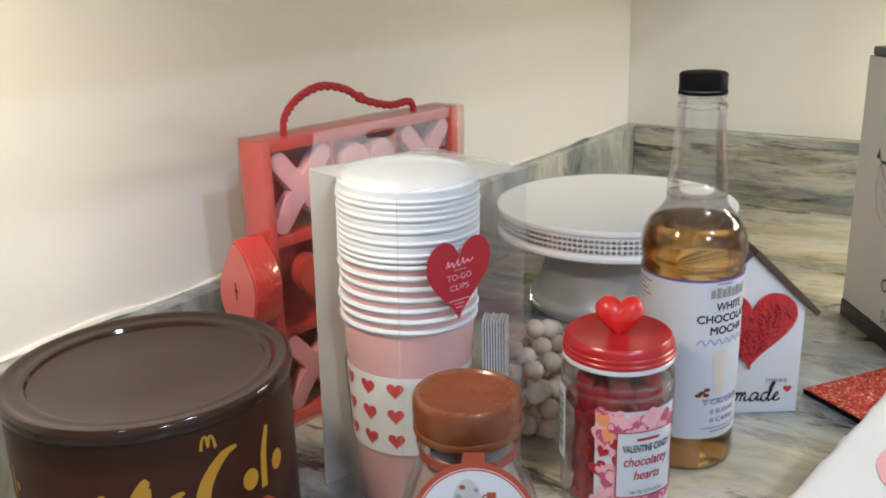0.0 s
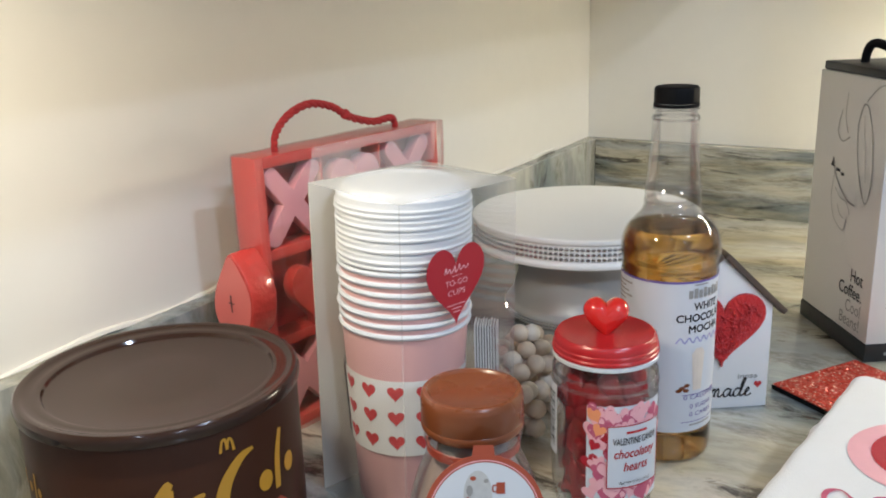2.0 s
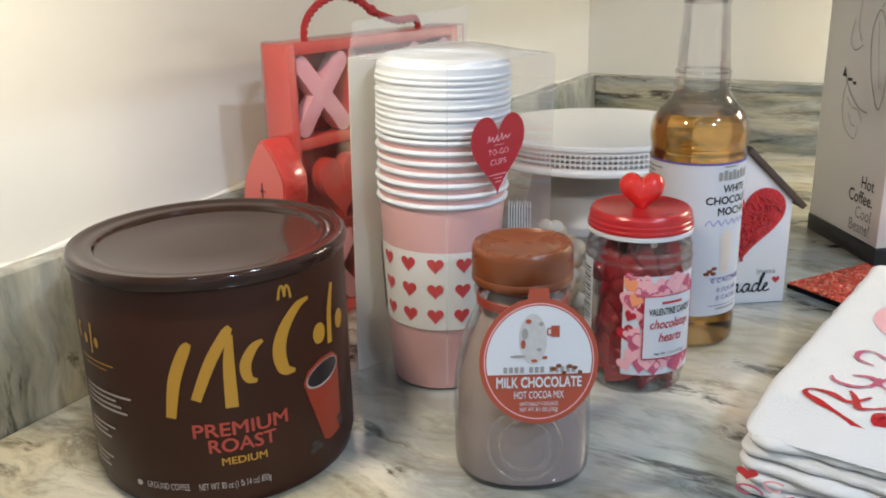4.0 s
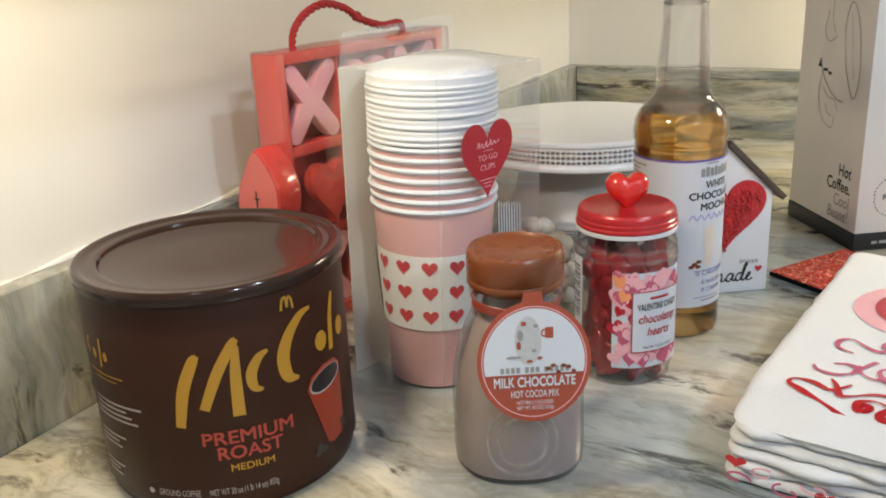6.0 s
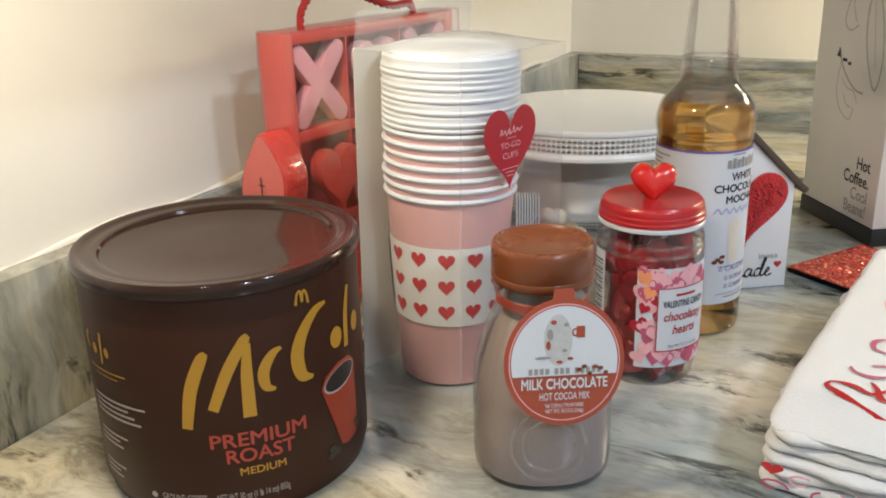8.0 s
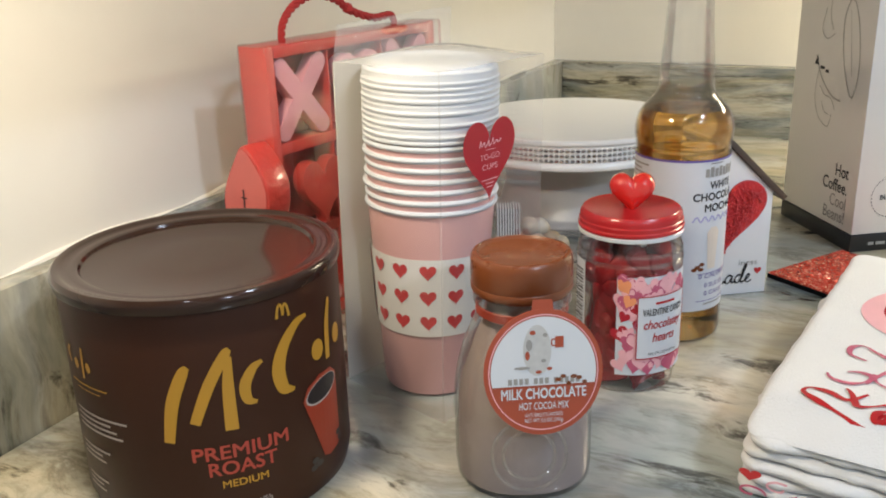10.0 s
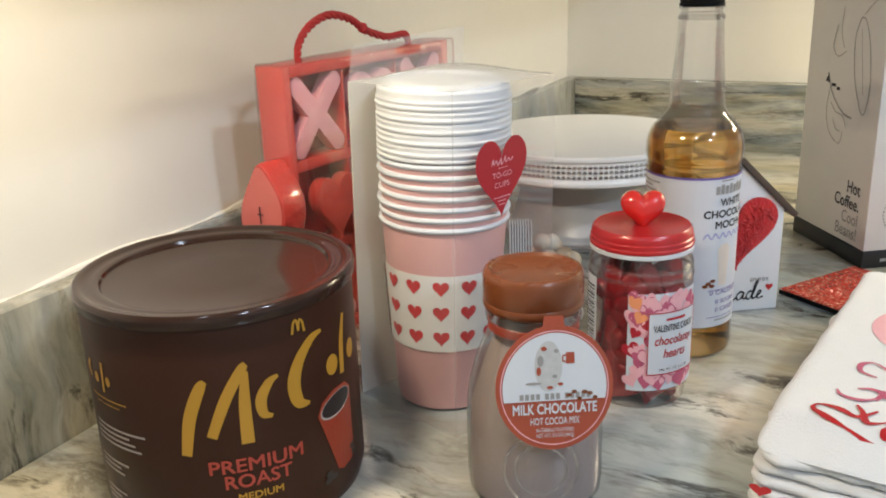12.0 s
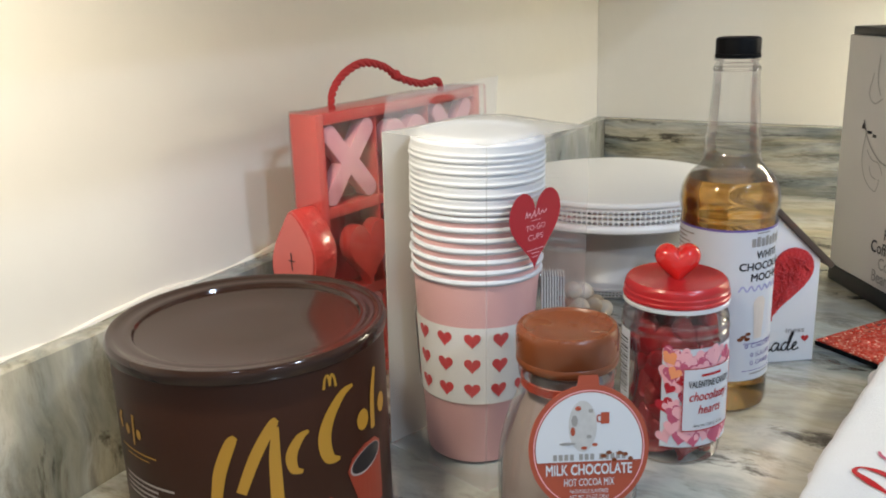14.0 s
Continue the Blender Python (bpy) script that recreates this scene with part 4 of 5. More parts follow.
    for x, y, w, h in ((-0.012, 0.1350, 0.012, 0.0010), (-0.011, 0.0255, 0.022, 0.0012)):
        part("print_bar", laid(bars((x, y, w, h)), d, 0.003), SOFT_INK, lab, "", False)
    part("script_line", laid(ribbon([(-0.024 + 0.0032 * k, 0.0935 + (0.0022 if k % 2 else -0.0016)) for k in range(16)], [0.0011] * 16), d, 0.003), LILAC_INK, lab, "", False)
    part("printed_drink", laid(flat([(-0.0115, 0.083), (-0.0095, 0.054), (-0.002, 0.054), (0.0, 0.083), (-0.003, 0.087), (-0.008, 0.087)]), d, 0.003), surface("printed_drink_beige", (0.70, 0.62, 0.54), 0.5, vary=0.12, scale=120), lab, "", False)
    part("printed_beans", laid(join(*[disc(x, y, 0.0024, 0.0015, 10) for x, y in ((-0.018, 0.0565), (-0.0145, 0.0585), (-0.015, 0.0545), (-0.0205, 0.0545))]), d), CAP_BROWN, lab, "", False)
    e = on_drum(r, -140, 0.0045, 0.0003)
    part("small_print", laid(bars(*[(-0.012, 0.1340 - 0.0033 * k, 0.024 - 0.004 * ((k * 5) % 3), 0.0013) for k in range(5)]), e, 0.003), SOFT_INK, lab, "", False)
    return t


syrup_bottle()


# ---- tic-tac-toe board ----
def game_board():
    turn = math.degrees(math.atan2(0.21, 0.03))
    t = thing("tic_tac_toe_board", "red wooden tic-tac-toe board with a rope handle in shrink wrap", "game board", 0.0710, -0.8650, turn)
    w, h, dp, rail = 0.215, 0.2305, 0.028, 0.009
    frame_bm = join(block(0, 0, 0, rail, dp, h, 0.0012), block(w - rail, 0, 0, w, dp, h, 0.0012), block(rail, 0, 0, w - rail, dp, rail, 0.0012), block(rail, 0, h - rail, w - rail, dp, h, 0.0012))
    part("frame", frame_bm, RED_WOOD, t, "red painted outer frame")
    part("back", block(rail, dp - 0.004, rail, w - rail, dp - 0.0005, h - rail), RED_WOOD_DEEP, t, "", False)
    px, pz = (w - rail) / 3, (h - rail) / 3
    for k in (1, 2):
        part("divider", block(rail + px * k - rail, 0.0015, rail, px * k + 0.0005, dp - 0.004, h - rail, 0.0008), RED_WOOD, t)
        part("divider", block(rail, 0.0022, pz * k, w - rail, dp - 0.004, pz * k + rail, 0.0008), RED_WOOD, t)

    def cross(cx, cz):
        L = 0.0325
        pts = []
        for q in range(4):
            a = radians(48.5 if q % 2 == 0 else 131.5) + (math.pi if q > 1 else 0)
            dx, dz = math.cos(a), math.sin(a)
            for s in range(7):
                b = a - math.pi / 2 + math.pi * s / 6
                pts.append((cx + L * dx + 0.0077 * math.cos(b), cz + L * dz + 0.0077 * math.sin(b)))
            n = a + (radians(40) if q % 2 == 0 else radians(50))
            pts.append((cx + 0.0108 * math.cos(n), cz + 0.0108 * math.sin(n)))
        return outline(pts, 0.011, 0.0008)

    def centre(i, j):
        return rail + px * i + (px - rail) / 2, rail + pz * j + (pz - rail) / 2
    for i, j in ((0, 2), (2, 2), (0, 0), (1, 1), (2, 0)):
        cx, cz = centre(i, j)
        b = cross(cx, cz)
        bmesh.ops.translate(b, vec=(0, 0.003, 0), verts=b.verts[:])
        part("cross_piece", b, PINK_WOOD, t, "pink painted cross")
    for i, j in ((1, 2), (0, 1), (2, 1), (1, 0)):
        cx, cz = centre(i, j)
        shift = 0.008 if (i, j) == (0, 1) else 0.0
        b = outline([(cx + shift + x, cz - 0.4 * shift + z) for x, z in heart_line(0.058 - shift, 0.054, 40)], 0.012, 0.002)
        bmesh.ops.translate(b, vec=(0, 0.001 if i else -0.006, 0), verts=b.verts[:])
        part("heart_piece", b, PINK_WOOD if (i, j) == (1, 2) else RED_WOOD, t, "painted wooden heart")
    # a spare heart wrapped against the side of the frame, its point towards the wall
    rim = [(p[0], p[1]) for p in spline([(0.008, 0.1625, 0), (0.0205, 0.147, 0), (0.0315, 0.127, 0), (0.0335, 0.109, 0), (0.0245, 0.094, 0), (0.011, 0.099, 0), (-0.002, 0.094, 0), (-0.012, 0.108, 0), (-0.0155, 0.131, 0), (-0.0055, 0.151, 0)], 5, True)]
    b = outline(rim, 0.024, 0.0030)
    bmesh.ops.transform(b, matrix=Matrix(((0, -1, 0, -0.0015), (1, 0, 0, 0.0), (0, 0, 1, 0.0), (0, 0, 0, 1))), verts=b.verts[:])
    bmesh.ops.recalc_face_normals(b, faces=b.faces[:])
    side = part("side_heart", b, WRAPPED_RED, t, "thick red wooden heart with a coral face")
    part("face", laid(flat([(0.009 + 0.90 * (y - 0.009), 0.127 + 0.92 * (z - 0.127)) for y, z in rim]), lambda u, v: Vector((-0.0259, u, v))), CORAL, side, "coral painted face", False)
    part("mark", laid(bars((-0.0006, -0.008, 0.0013, 0.014), (-0.003, -0.001, 0.0065, 0.001)), lambda u, v: Vector((-0.0263, 0.010 - u, 0.123 + v))), BLACK_INK, side, "", False)
    # twisted rope handle
    core = spline([(0.031, 0.012, h - 0.004), (0.0325, 0.012, h + 0.012), (0.045, 0.011, h + 0.0255), (0.068, 0.011, h + 0.0325), (0.094, 0.012, h + 0.0275), (0.114, 0.012, h + 0.0165), (0.143, 0.012, h + 0.0085), (0.167, 0.012, h + 0.0085), (0.171, 0.012, h - 0.003)], 14)
    strands = []
    for s in range(3):
        line = []
        for k, p in enumerate(core):
            a = k * 0.55 + s * 2 * math.pi / 3
            line.append(p + Vector((0, math.cos(a), math.sin(a))) * 0.0017)
        strands.append(tube(line, 0.0019, 7))
    part("rope_handle", join(*strands), ROPE, t, "twisted red rope handle")
    part("knot", join(lathe([(0.0005, -0.004), (0.0042, -0.002), (0.0046, 0.001), (0.003, 0.004), (0.0005, 0.005)], 12)), ROPE, t).matrix_basis = pose(0.110, 0.012, h + 0.0185)
    # shrink wrap, slightly puckered
    wrap = block(-0.0012, -0.0075, 0.0005, w + 0.0012, dp + 0.001, h + 0.0012, 0.002)
    bmesh.ops.subdivide_edges(wrap, edges=wrap.edges[:], cuts=11, use_grid_fill=True)
    for v in wrap.verts:
        v.co += 0.0011 * noise.noise_vector(v.co * 34) + 0.0007 * noise.noise_vector(v.co * 95)
    part("shrink_wrap", wrap, WRAP, t, "thin clear shrink wrap").visible_shadow = False
    return t


game_board()


# ---- cake stand ----
def cake_stand():
    t = thing("cake_stand", "round white cake stand with rhinestone trim on a pedestal", "cake stand", 0.1732, -0.4648)
    part("plate", lathe([(0.112, 0.0780), (0.1205, 0.0783), (0.1232, 0.0800), (0.1240, 0.0825), (0.1232, 0.0850), (0.1216, 0.0862), (0.1212, 0.0868), (0.1212, 0.1035), (0.1218, 0.1042), (0.1238, 0.1055), (0.1243, 0.1075), (0.1238, 0.1094), (0.1222, 0.1102), (0.1180, 0.1100), (0.001, 0.1098)], 144), PLATE, t)
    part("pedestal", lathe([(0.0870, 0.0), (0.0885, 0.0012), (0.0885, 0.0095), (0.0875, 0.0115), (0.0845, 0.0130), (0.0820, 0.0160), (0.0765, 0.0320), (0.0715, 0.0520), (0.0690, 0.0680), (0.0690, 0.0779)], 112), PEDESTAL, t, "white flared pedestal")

    def stones(r, z0, rows, n, size):
        bm = bmesh.new()
        for row in range(rows):
            for k in range(n):
                a = 2 * math.pi * (k + 0.5 * (row % 2) * 0) / n
                da = size / r
                z = z0 + size * 2.05 * row
                base = [bm.verts.new((r * math.cos(a + i * da), r * math.sin(a + i * da), z + j * size)) for i, j in ((-1, 0), (-0.6, -0.7), (0.6, -0.7), (1, 0), (0.6, 0.7), (-0.6, 0.7))]
                r2 = r + size * 0.8
                topv = [bm.verts.new((r2 * math.cos(a + i * da), r2 * math.sin(a + i * da), z + j * size)) for i, j in ((-0.5, -0.35), (0.5, -0.35), (0.5, 0.35), (-0.5, 0.35))]
                bm.faces.new(topv)
                for q in ((base[1], base[2], topv[1], topv[0]), (base[4], base[5], topv[3], topv[2]), (base[2], base[3], topv[1]), (base[3], base[4], topv[2]), (base[3], topv[2], topv[1]), (base[5], base[0], topv[3]), (base[0], base[1], topv[0]), (base[0], topv[0], topv[3])):
                    bm.faces.new(q)
        return bm
    tagged(part("rhinestone_band", stones(0.1213, 0.0898, 3, 146, 0.0025), STONES, t, "three rows of clear rhinestones", False), kind="stuff")
    tagged(part("rhinestone_band", stones(0.0886, 0.0038, 2, 150, 0.0017), STONES, t, "rows of clear rhinestones", False), kind="stuff")
    return t


cake_stand()


# ---- bead garland ----
def bead_garland():
    t = thing("bead_garland", "heaped garland of raw wooden beads on a string", "bead garland", 0.2290, -0.7350)
    ball = bmesh.new()
    bmesh.ops.create_uvsphere(ball, u_segments=14, v_segments=10, radius=0.0078)
    first = part("bead", ball, BEAD, t)
    other = first.data.copy()
    other.materials.clear()
    other.materials.append(BEAD_PALE)
    rnd = random.Random(3)
    placed = []
    tries = 0
    while len(placed) < 80 and tries < 6000:
        tries += 1
        a, q = rnd.uniform(0, 2 * math.pi), math.sqrt(rnd.random())
        x, y = 0.028 * q * math.cos(a), 0.064 * q * math.sin(a)
        x, y = x * 0.95 - y * 0.30, x * 0.30 + y * 0.95
        z = 0.0078
        for p in placed:
            d2 = (p[0] - x) ** 2 + (p[1] - y) ** 2
            if d2 < 0.0152 ** 2:
                z = max(z, p[2] + math.sqrt(0.0154 ** 2 - d2))
        if z < 0.078 - 0.55 * q * 0.06:
            placed.append((x, y, z))
    for k, p in enumerate(placed):
        ob = first if k == 0 else new("bead", other if k % 3 == 0 else first.data)
        ob.parent = t
        ob.matrix_basis = pose(*p, rnd.uniform(0, 180), rnd.uniform(0, 180), 0)
    return t


bead_garland()


# ---- house ornament ----
def house_sign():
    t = thing("house_ornament", "white wooden house ornament with a red string heart and dark roof", "ornament", 0.4045, -0.6285, math.degrees(math.atan2(0.57, 0.82)))
    w, zs, zp, dp = 0.088, 0.0905, 0.134, 0.022
    part("body", outline([(-w, 0), (0, 0), (0, zs), (-w / 2, zp), (-w, zs)], dp, 0.0008), HOUSE_WHITE, t)
    for sgn in (1, -1):
        a = math.atan2(zp - zs, w / 2)
        L = math.hypot(zp - zs, w / 2) + 0.011
        b = block(0, -0.004, 0, L, dp + 0.002, 0.005, 0.0006)
        bmesh.ops.transform(b, matrix=Matrix.Rotation(a, 4, "Y"), verts=b.verts[:])
        if sgn < 0:
            bmesh.ops.transform(b, matrix=Matrix.Scale(-1, 4, (1, 0, 0)), verts=b.verts[:])
            bmesh.ops.reverse_faces(b, faces=b.faces[:])
        bmesh.ops.translate(b, vec=(-w / 2, 0, zp + 0.0003), verts=b.verts[:])
        part("roof_board", b, ROOF_WOOD, t, "dark stained roof board")
    hb = outline([(x - 0.0415, z + 0.0710) for x, z in heart_line(0.070, 0.064, 48)], 0.0035, 0.0012)
    bmesh.ops.subdivide_edges(hb, edges=hb.edges[:], cuts=1)
    bmesh.ops.translate(hb, vec=(0, -0.0034, 0), verts=hb.verts[:])
    string_heart = part("string_heart", hb, YARN, t, "red string-art heart")
    rnd = random.Random(21)
    lines = []
    for k in range(240):
        u, v, a = rnd.uniform(-0.034, 0.034), rnd.uniform(-0.030, 0.030), rnd.uniform(0, math.pi)
        g, q = abs(u) / 0.034, v / 0.031
        if q > 0.78 - 0.9 * (g - 0.45) ** 2 or q < 1.9 * g - 1.05 or g < 0.12 and q > 0.5:
            continue
        p = Vector((u - 0.0415, -0.0037, v + 0.0710))
        d = Vector((math.cos(a), 0, math.sin(a))) * 0.0045
        lines.append(tube([p - d, p + Vector((0, -0.0010, 0)), p + d], 0.00055, 5))
    tagged(part("string", join(*lines), YARN, string_heart), kind="stuff")
    f = on_plane((0, 0, 0), (1, 0, 0), (0, 0, 1), 0.0005)
    part("lettering", laid(words("iness", 0.0165, 0.0050, -0.0260, 0.0268, 0, 0, "LEFT"), f), SOFT_INK, t, "", False)
    pen = [[(-1.75, 0.75), (-1.5, 1.0), (-1.45, 0.5), (-1.5, 0.0)], [(-1.47, 0.4), (-1.15, 1.0), (-0.98, 0.75), (-1.05, 0.0)], [(-1.02, 0.4), (-0.7, 1.0), (-0.52, 0.75), (-0.55, 0.15), (-0.3, 0.0), (0.0, 0.3)], [(0.9, 0.85), (0.5, 1.0), (0.12, 0.6), (0.15, 0.1), (0.5, 0.0), (0.85, 0.5), (0.95, 0.95)], [(0.93, 0.95), (0.88, 0.3), (1.05, 0.0), (1.35, 0.3)], [(2.1, 0.85), (1.7, 1.0), (1.35, 0.6), (1.4, 0.1), (1.75, 0.0), (2.1, 0.5), (2.42, 1.6), (2.50, 2.1), (2.36, 2.25), (2.2, 1.6), (2.1, 0.5), (2.25, 0.02), (2.55, 0.2)], [(2.55, 0.2), (2.9, 0.5), (3.15, 0.8), (3.0, 1.0), (2.75, 0.7), (2.75, 0.2), (3.05, 0.0), (3.5, 0.25)]]
    strokes = [ribbon([(-0.0385 + 0.0070 * (x + 0.12 * y), 0.0110 + 0.0072 * y) for x, y in s], [0.0010 + 0.0007 * (k % 2) for k in range(len(s))]) for s in pen]
    part("lettering", join(*[laid(s, on_plane((0, 0, 0), (1, 0, 0), (0, 0, 1), 0.0005 + 0.00005 * k)) for k, s in enumerate(strokes)]), BLACK_INK, t, "black script lettering", False)
    part("tiny_heart", laid(flat([(x - 0.0085, z + 0.0205) for x, z in heart_line(0.0068, 0.0062, 20)]), f), HEART_RED, t, "", False)
    return t


house_sign()


# ---- glitter board ----
def glitter_board():
    t = thing("glitter_board", "square red glitter board with black edges lying on the counter", "coaster", 0.4020, -0.5930, -33)
    part("core", block(0, 0, 0, 0.135, 0.104, 0.0042, 0.0005), BLACK_PLASTIC, t)
    part("glitter_face", block(0.0006, 0.0006, 0.0043, 0.1344, 0.1034, 0.0052), GLITTER, t, "red glitter face", False)
    return t


glitter_board()


# ---- frother carton ----
def carton():
    t = thing("frother_carton", "tall white carton with a black base and carry loop", "carton", 0.3905, -0.3905, math.degrees(math.atan2(-0.1075, 0.0750)))
    w, dp, h = 0.1305, 0.125, 0.2590
    part("base", block(-0.0005, -0.0005, 0, w + 0.0005, dp + 0.0005, 0.0172, 0.0008), BOX_BLACK, t, "black base band")
    part("body", block(0, 0, 0.0175, w, dp, h, 0.0012), BOX_GREY, t)
    part("inner_top", block(0.002, 0.002, h + 0.0003, w - 0.002, dp - 0.002, h + 0.0085, 0.0015), BOX_BLACK, t, "black top")
    core = spline([(0.036, 0.024, h + 0.004), (0.037, 0.025, h + 0.018), (0.042, 0.027, h + 0.0255), (0.052, 0.031, h + 0.0255), (0.075, 0.041, h + 0.016), (0.100, 0.052, h + 0.006)], 10)
    part("carry_loop", tube(core, 0.0042, 10), BLACK_PLASTIC, t, "black carry loop")
    f = on_plane((0, 0, 0), (1, 0, 0), (0, 0, 1), 0.0005)
    part("lettering", join(laid(words("Hot", 0.0220, 0.0125, 0.1160, 0.0685, 0.012, 0, "RIGHT"), f), laid(words("Coffee.", 0.042, 0.0125, 0.1160, 0.0530, 0.012, 0, "RIGHT"), f)), BLACK_INK, t, "black lettering", False)
    part("lettering", join(laid(words("Cool", 0.027, 0.0125, 0.1160, 0.0380, 0, 0, "RIGHT"), f), laid(words("Beans!", 0.036, 0.0125, 0.1160, 0.0238, 0, 0, "RIGHT"), f)), SOFT_INK, t, "thin grey lettering", False)
    part("brand_bars", laid(join(flat([(0.037, 0.1695), (0.0395, 0.1695), (0.0455, 0.1690), (0.0415, 0.1790)]), bars((0.048, 0.1660, 0.008, 0.003), (0.0575, 0.1635, 0.006, 0.003))), f), BLACK_INK, t, "", False)
    # faint line drawing of a glass and whisk
    sk = [ribbon([(0.088, 0.235), (0.081, 0.215), (0.086, 0.180), (0.100, 0.150), (0.108, 0.149), (0.112, 0.175), (0.106, 0.210), (0.096, 0.232), (0.088, 0.235)], [0.0013] * 9), ribbon([(0.040, 0.178), (0.052, 0.158), (0.072, 0.143), (0.088, 0.140)], [0.0018] * 4), ribbon([(0.046, 0.165), (0.043, 0.140), (0.052, 0.120), (0.070, 0.112), (0.075, 0.125)], [0.0010] * 5), ribbon([(0.050, 0.150), (0.060, 0.142), (0.072, 0.140), (0.080, 0.130)], [0.0010] * 4), ribbon([(0.056, 0.135), (0.062, 0.126), (0.070, 0.124)], [0.0010] * 3), ribbon([(0.050, 0.225), (0.045, 0.205), (0.055, 0.196), (0.068, 0.202)], [0.0010] * 4), ribbon([(0.058, 0.243), (0.057, 0.220), (0.064, 0.205)], [0.0010] * 3), ribbon([(0.092, 0.238), (0.110, 0.252), (0.125, 0.256)], [0.0010] * 3), ribbon([(0.090, 0.225), (0.096, 0.195), (0.102, 0.165)], [0.0006] * 3)]
    part("line_drawing", laid(join(*sk), f), FAINT_INK, t, "faint grey line drawing", False)
    g = on_plane((w, 0, 0), (0, 1, 0), (0, 0, 1), 0.0005)
    ring = [ribbon([(0.036 + 0.020 * math.cos(a), 0.054 + 0.020 * math.sin(a)), (0.036 + 0.020 * math.cos(a + 0.09), 0.054 + 0.020 * math.sin(a + 0.09))], [0.0009] * 2, 2) for a in [2 * math.pi * k / 36 for k in range(36)]]
    part("badge", laid(join(*ring), g), BLACK_INK, t, "dotted round badge", False)
    part("lettering", laid(words("BLACK", 0.022, 0.0048, 0.036, 0.0515, 0.02), g), BLACK_INK, t, "", False)
    part("side_print", laid(join(bars((0.020, 0.1555, 0.060, 0.0010), (0.020, 0.1500, 0.052, 0.0010), (0.020, 0.1445, 0.056, 0.0010), (0.020, 0.165, 0.062, 0.0012)), bars((0.026, 0.172, 0.009, 0.005))), g), SOFT_INK, t, "", False)
    part("base_print", laid(bars((0.018, 0.0065, 0.006, 0.0030), (0.026, 0.0065, 0.010, 0.0030), (0.038, 0.0065, 0.008, 0.0030)), on_plane((w + 0.0005, 0, 0), (0, 1, 0), (0, 0, 1), 0.0006)), FAINT_INK, t, "", False)
    return t


carton()


# ---- tea towels ----
def folded(w, l, z0, th, layers, seed, soft=0.6, corner=0.012, wave=0.0022, slump=0.0):
    """A towel folded into layers: each a soft slab with rounded corners and a rolled, uneven rim."""
    out = []
    lt = th / layers
    n, m = 40, 46

    def grade(q):
        return 0.5 - 0.5 * math.cos(math.pi * q)
    for k in range(layers):
        bm = bmesh.new()
        inset = 0.0045 * noise.noise((seed, k * 3.1, 0.3)) + 0.0012 * k
        roll = lt * soft

        def put(i, j, top):
            x, y = grade(i / n) * w, grade(j / m) * l
            # pull the corners in to a round
            cx, cy = min(max(x, corner), w - corner), min(max(y, corner), l - corner)
            dx, dy = x - cx, y - cy
            big = max(abs(dx), abs(dy))
            if dx and dy:
                f = big / math.hypot(dx, dy)
                dx, dy = dx * f, dy * f
            x, y = cx + dx, cy + dy
            e = corner - math.hypot(dx, dy)
            if e >= corner - 1e-9:
                e = corner
            half = lt * 0.5 * math.sqrt(max(0.0, 1 - max(0.0, 1 - e / roll) ** 2))
            mid = z0 + lt * (k + 0.5) + lt * 0.16 * noise.noise((x * 26 + seed, y * 26, k)) * (0.25 + 0.75 * (e < corner))
            out_x = wave * noise.noise((y * 30, seed, k)) + 0.4 * wave * noise.noise((y * 90, seed, k))
            out_y = wave * noise.noise((x * 30, seed + 4, k)) + 0.4 * wave * noise.noise((x * 90, seed, k))
            dimple = 0.0005 * noise.noise((x * 60, y * 60, seed + k))
            if slump:  # the near edge sags and flares out in a thin lip
                q = max(0.0, 1 - y / 0.022)
                fall = slump * (0.75 + 0.5 * noise.noise((x * 22, 3.0, seed)))
                mid -= fall * q * q * (3 - 2 * q)
                half *= 1 - 0.62 * q * q
                out_y -= 0.012 * max(0.0, q - 0.45) / 0.55
                out_x -= 0.007 * max(0.0, q - 0.45) / 0.55 * max(0.0, 1 - x / 0.03)
            return (x + inset + out_x, y + inset + out_y, max(-0.012 if slump else 0.0004, mid + (half + dimple if top else -half)))
        for top in (True, False):
            vs = [[bm.verts.new(put(i, j, top)) for j in range(m + 1)] for i in range(n + 1)]
            for i in range(n):
                for j in range(m):
                    q = (vs[i][j], vs[i + 1][j], vs[i + 1][j + 1], vs[i][j + 1])
                    bm.faces.new(q if top else q[::-1])
        bmesh.ops.remove_doubles(bm, verts=bm.verts[:], dist=0.00025)
        out.append(bm)
    return out


TOWEL_TURN = -7.0


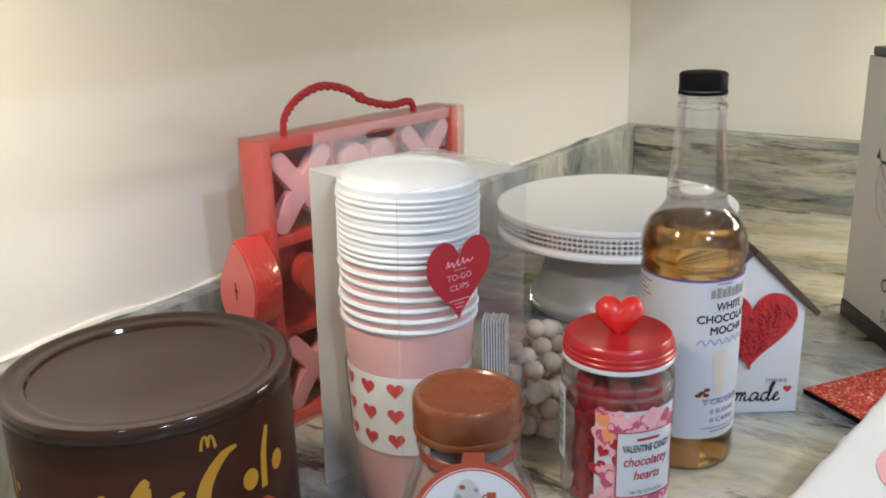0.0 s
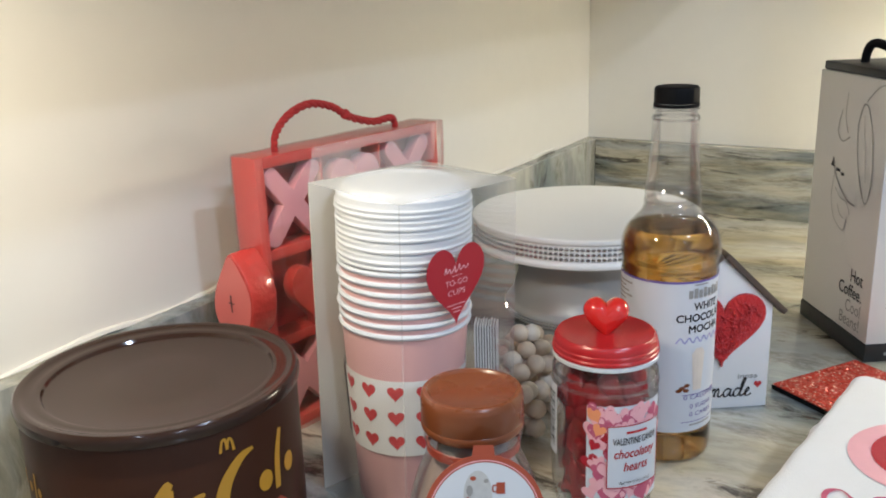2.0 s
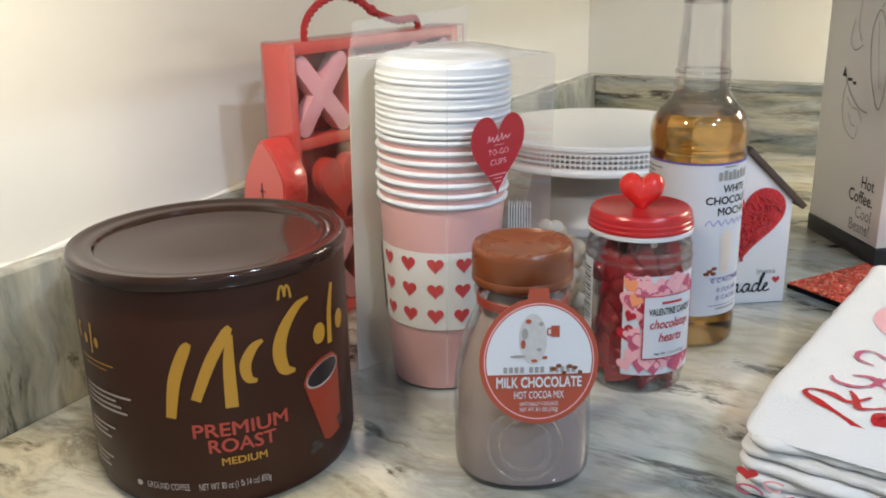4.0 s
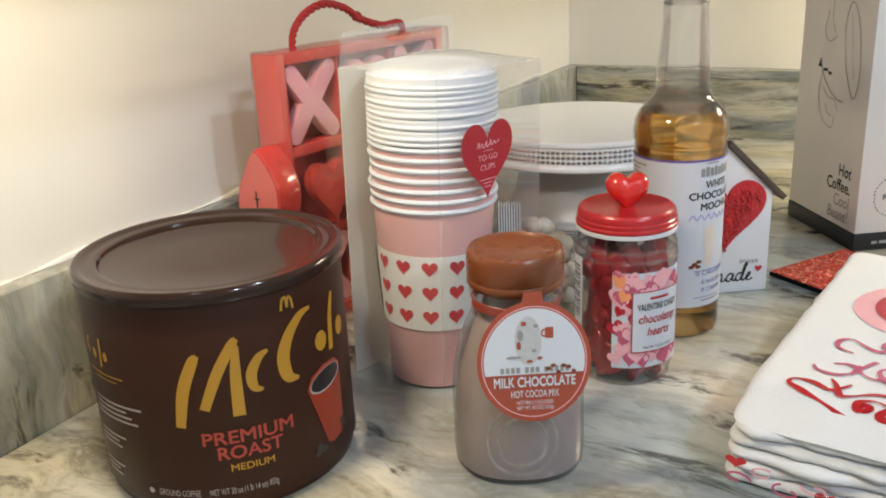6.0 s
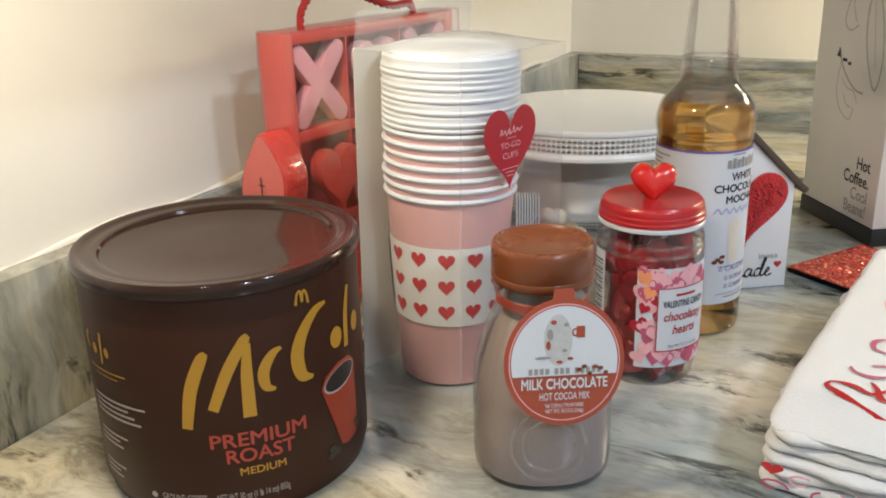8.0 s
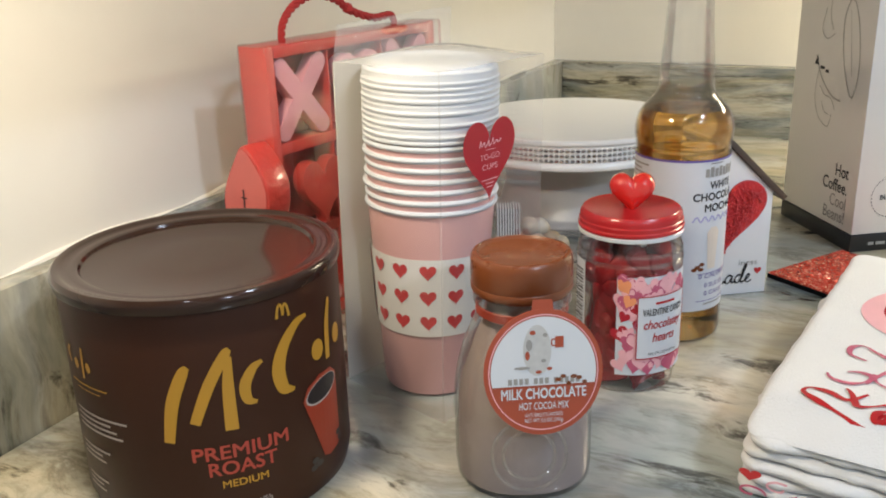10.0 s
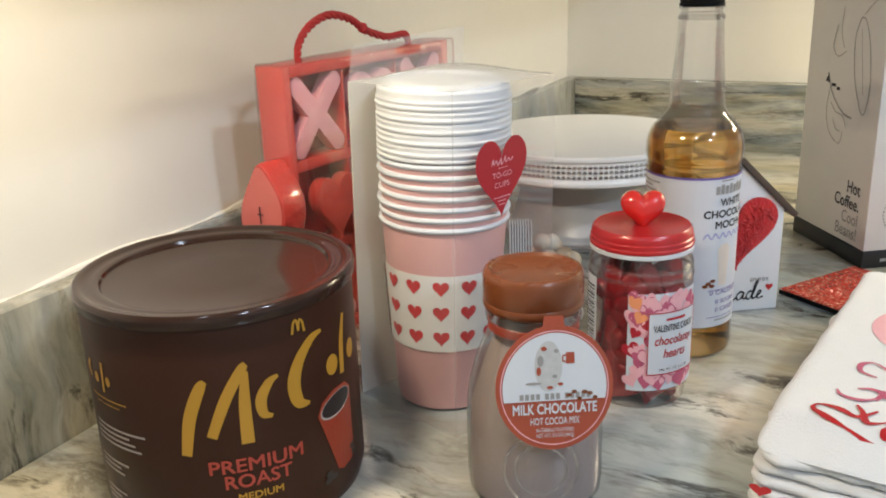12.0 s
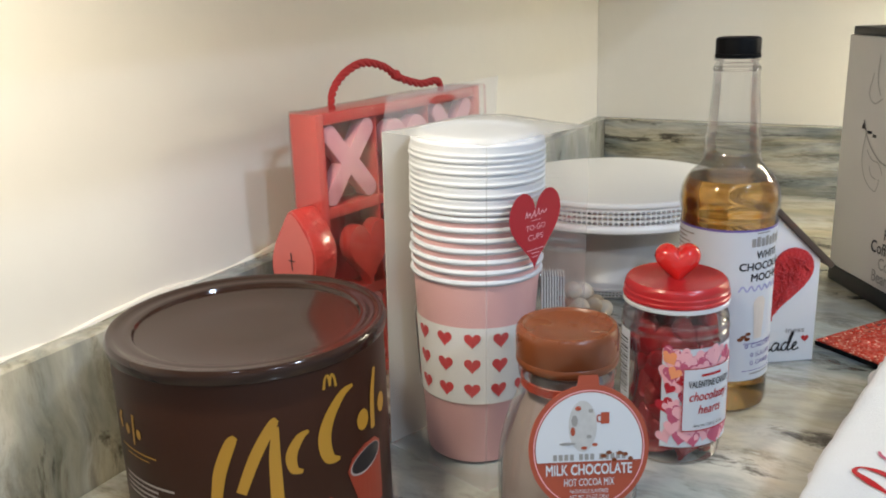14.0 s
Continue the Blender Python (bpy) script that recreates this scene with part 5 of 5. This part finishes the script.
def towels():
    low = thing("tea_towel", "folded white tea towel printed with red and pink hearts", "tea towel", 0.4275, -0.9420, TOWEL_TURN, 0.0, "stacked tea towels")
    for bm in folded(0.200, 0.275, 0.0, 0.0215, 3, 2.0, 0.8, 0.012, 0.0055):
        part("fold", bm, COTTON, low)
    mid = thing("tea_towel", "folded plain white tea towel in the middle of the stack", "tea towel", 0.4300, -0.9375, TOWEL_TURN, 0.0215, "stacked tea towels")
    for bm in folded(0.198, 0.272, 0.0, 0.0150, 2, 7.0, 0.85, 0.010, 0.0060):
        part("fold", bm, COTTON, mid)
    top = thing("tea_towel", "folded white tea towel with a pink disc and red script", "tea towel", 0.4305, -0.9265, TOWEL_TURN - 1, 0.0368, "stacked tea towels")
    for bm in folded(0.205, 0.290, 0.0, 0.0125, 1, 12.0, 0.60, 0.014, 0.0026, 0.0085):
        part("fold", bm, COTTON, top)

    def cloth(lift):
        def put(x, y):
            a, c = x - 0.0045 * noise.noise((12.0, 0, 0.3)), y - 0.0045 * noise.noise((12.0, 0, 0.3))
            q = max(0.0, 1 - c / 0.022)
            z = 0.0125 + 0.0125 * 0.16 * 0.25 * noise.noise((a * 26 + 12.0, c * 26, 0)) + 0.0005 * noise.noise((a * 60, c * 60, 12.0))
            z -= 0.0085 * (0.75 + 0.5 * noise.noise((a * 22, 3.0, 12.0))) * q * q * (3 - 2 * q) + 0.0062 * 0.62 * q * q
            return Vector((x, y, z + lift))
        return put
    f, f2 = cloth(0.00045), cloth(0.0008)
    part("printed_disc", laid(disc(0.080, 0.176, 0.052), f, 0.006), PALEPINK, top, "pink printed disc", False)
    part("printed_disc", laid(disc(0.081, 0.177, 0.039), f2, 0.006), RED_LID, top, "red printed disc", False)

    def script(w, *strokes):
        made = []
        for j, pts in enumerate(strokes):
            bm = laid(ribbon(pts, [w * (0.45 + 0.75 * (k % 3) / 2) for k in range(len(pts))], 10), f2)
            for k, v in enumerate(bm.verts):
                v.co.z += 2e-6 * k + 4e-5 * j
            made.append(bm)
        return join(*made)
    curl = [(0.047, 0.086), (0.037, 0.091), (0.0355, 0.101), (0.042, 0.107), (0.051, 0.100), (0.060, 0.096), (0.071, 0.104), (0.068, 0.113), (0.061, 0.108), (0.066, 0.097), (0.080, 0.098), (0.092, 0.108), (0.087, 0.114), (0.083, 0.104), (0.096, 0.096), (0.112, 0.106)]
    part("script_print", script(0.0032, curl, [(0.0300, 0.0590), (0.0340, 0.0530), (0.0440, 0.0520), (0.0510, 0.0580), (0.0545, 0.0700)], [(0.0400, 0.0660), (0.0470, 0.0690), (0.0530, 0.0670), (0.0580, 0.0600), (0.0660, 0.0560), (0.0740, 0.0660), (0.0700, 0.0740), (0.0660, 0.0660), (0.0740, 0.0540), (0.0900, 0.0580), (0.1060, 0.0700)], [(0.0520, 0.0560), (0.0580, 0.0720), (0.0620, 0.0800)]), HOTPINK, top, "pink script print", False)
    part("script_print", script(0.0038, [(0.0560, 0.0420), (0.0470, 0.0300), (0.0360, 0.0345), (0.0260, 0.0345), (0.0240, 0.0275), (0.0320, 0.0215), (0.0440, 0.0165), (0.0570, 0.0105), (0.0640, 0.0085)], [(0.0440, 0.0440), (0.0485, 0.0370), (0.0530, 0.0260), (0.0600, 0.0290), (0.0700, 0.0360), (0.0840, 0.0380)], [(0.0720, 0.0200), (0.0640, 0.0160), (0.0640, 0.0230), (0.0720, 0.0270), (0.0800, 0.0220), (0.0760, 0.0150), (0.0860, 0.0140), (0.1000, 0.0240), (0.1120, 0.0300)]), RED_LID, top, "red script print", False)
    part("script_print", laid(disc(0.0670, 0.0195, 0.0055, 0.0042, 20), f), RED_LID, top, "", False)
    # heart and scroll print on the rolled near edge of the lowest towel
    e = on_plane((0, -0.0012, 0), (1, 0, 0), (0, 0.12, 1.0), 0.0050)
    rnd = random.Random(4)
    for k in range(4):
        part("heart_print", laid(flat([(0.011 + 0.050 * k + x, 0.0160 - 0.009 * (k % 2) + z) for x, z in heart_line(0.0125, 0.0068 + 0.003 * (k % 2), 20)]), e), HEART_RED, low, "", False)
    for k in range(13):
        cx, cz, s0 = 0.012 + 0.0145 * k, 0.0065 + 0.006 * (k % 2), rnd.uniform(0.7, 1.15)
        curl = ribbon([(cx + s0 * 0.011 * math.cos(a) * (1 - 0.08 * j), cz + s0 * 0.0050 * math.sin(a) * (1 - 0.08 * j)) for j, a in enumerate([0.6 * q + k for q in range(10)])], [0.0013] * 10)
        part("swirl_print", laid(curl, e), HOTPINK if k % 2 == 0 else PALEPINK, low, "", False)


towels()
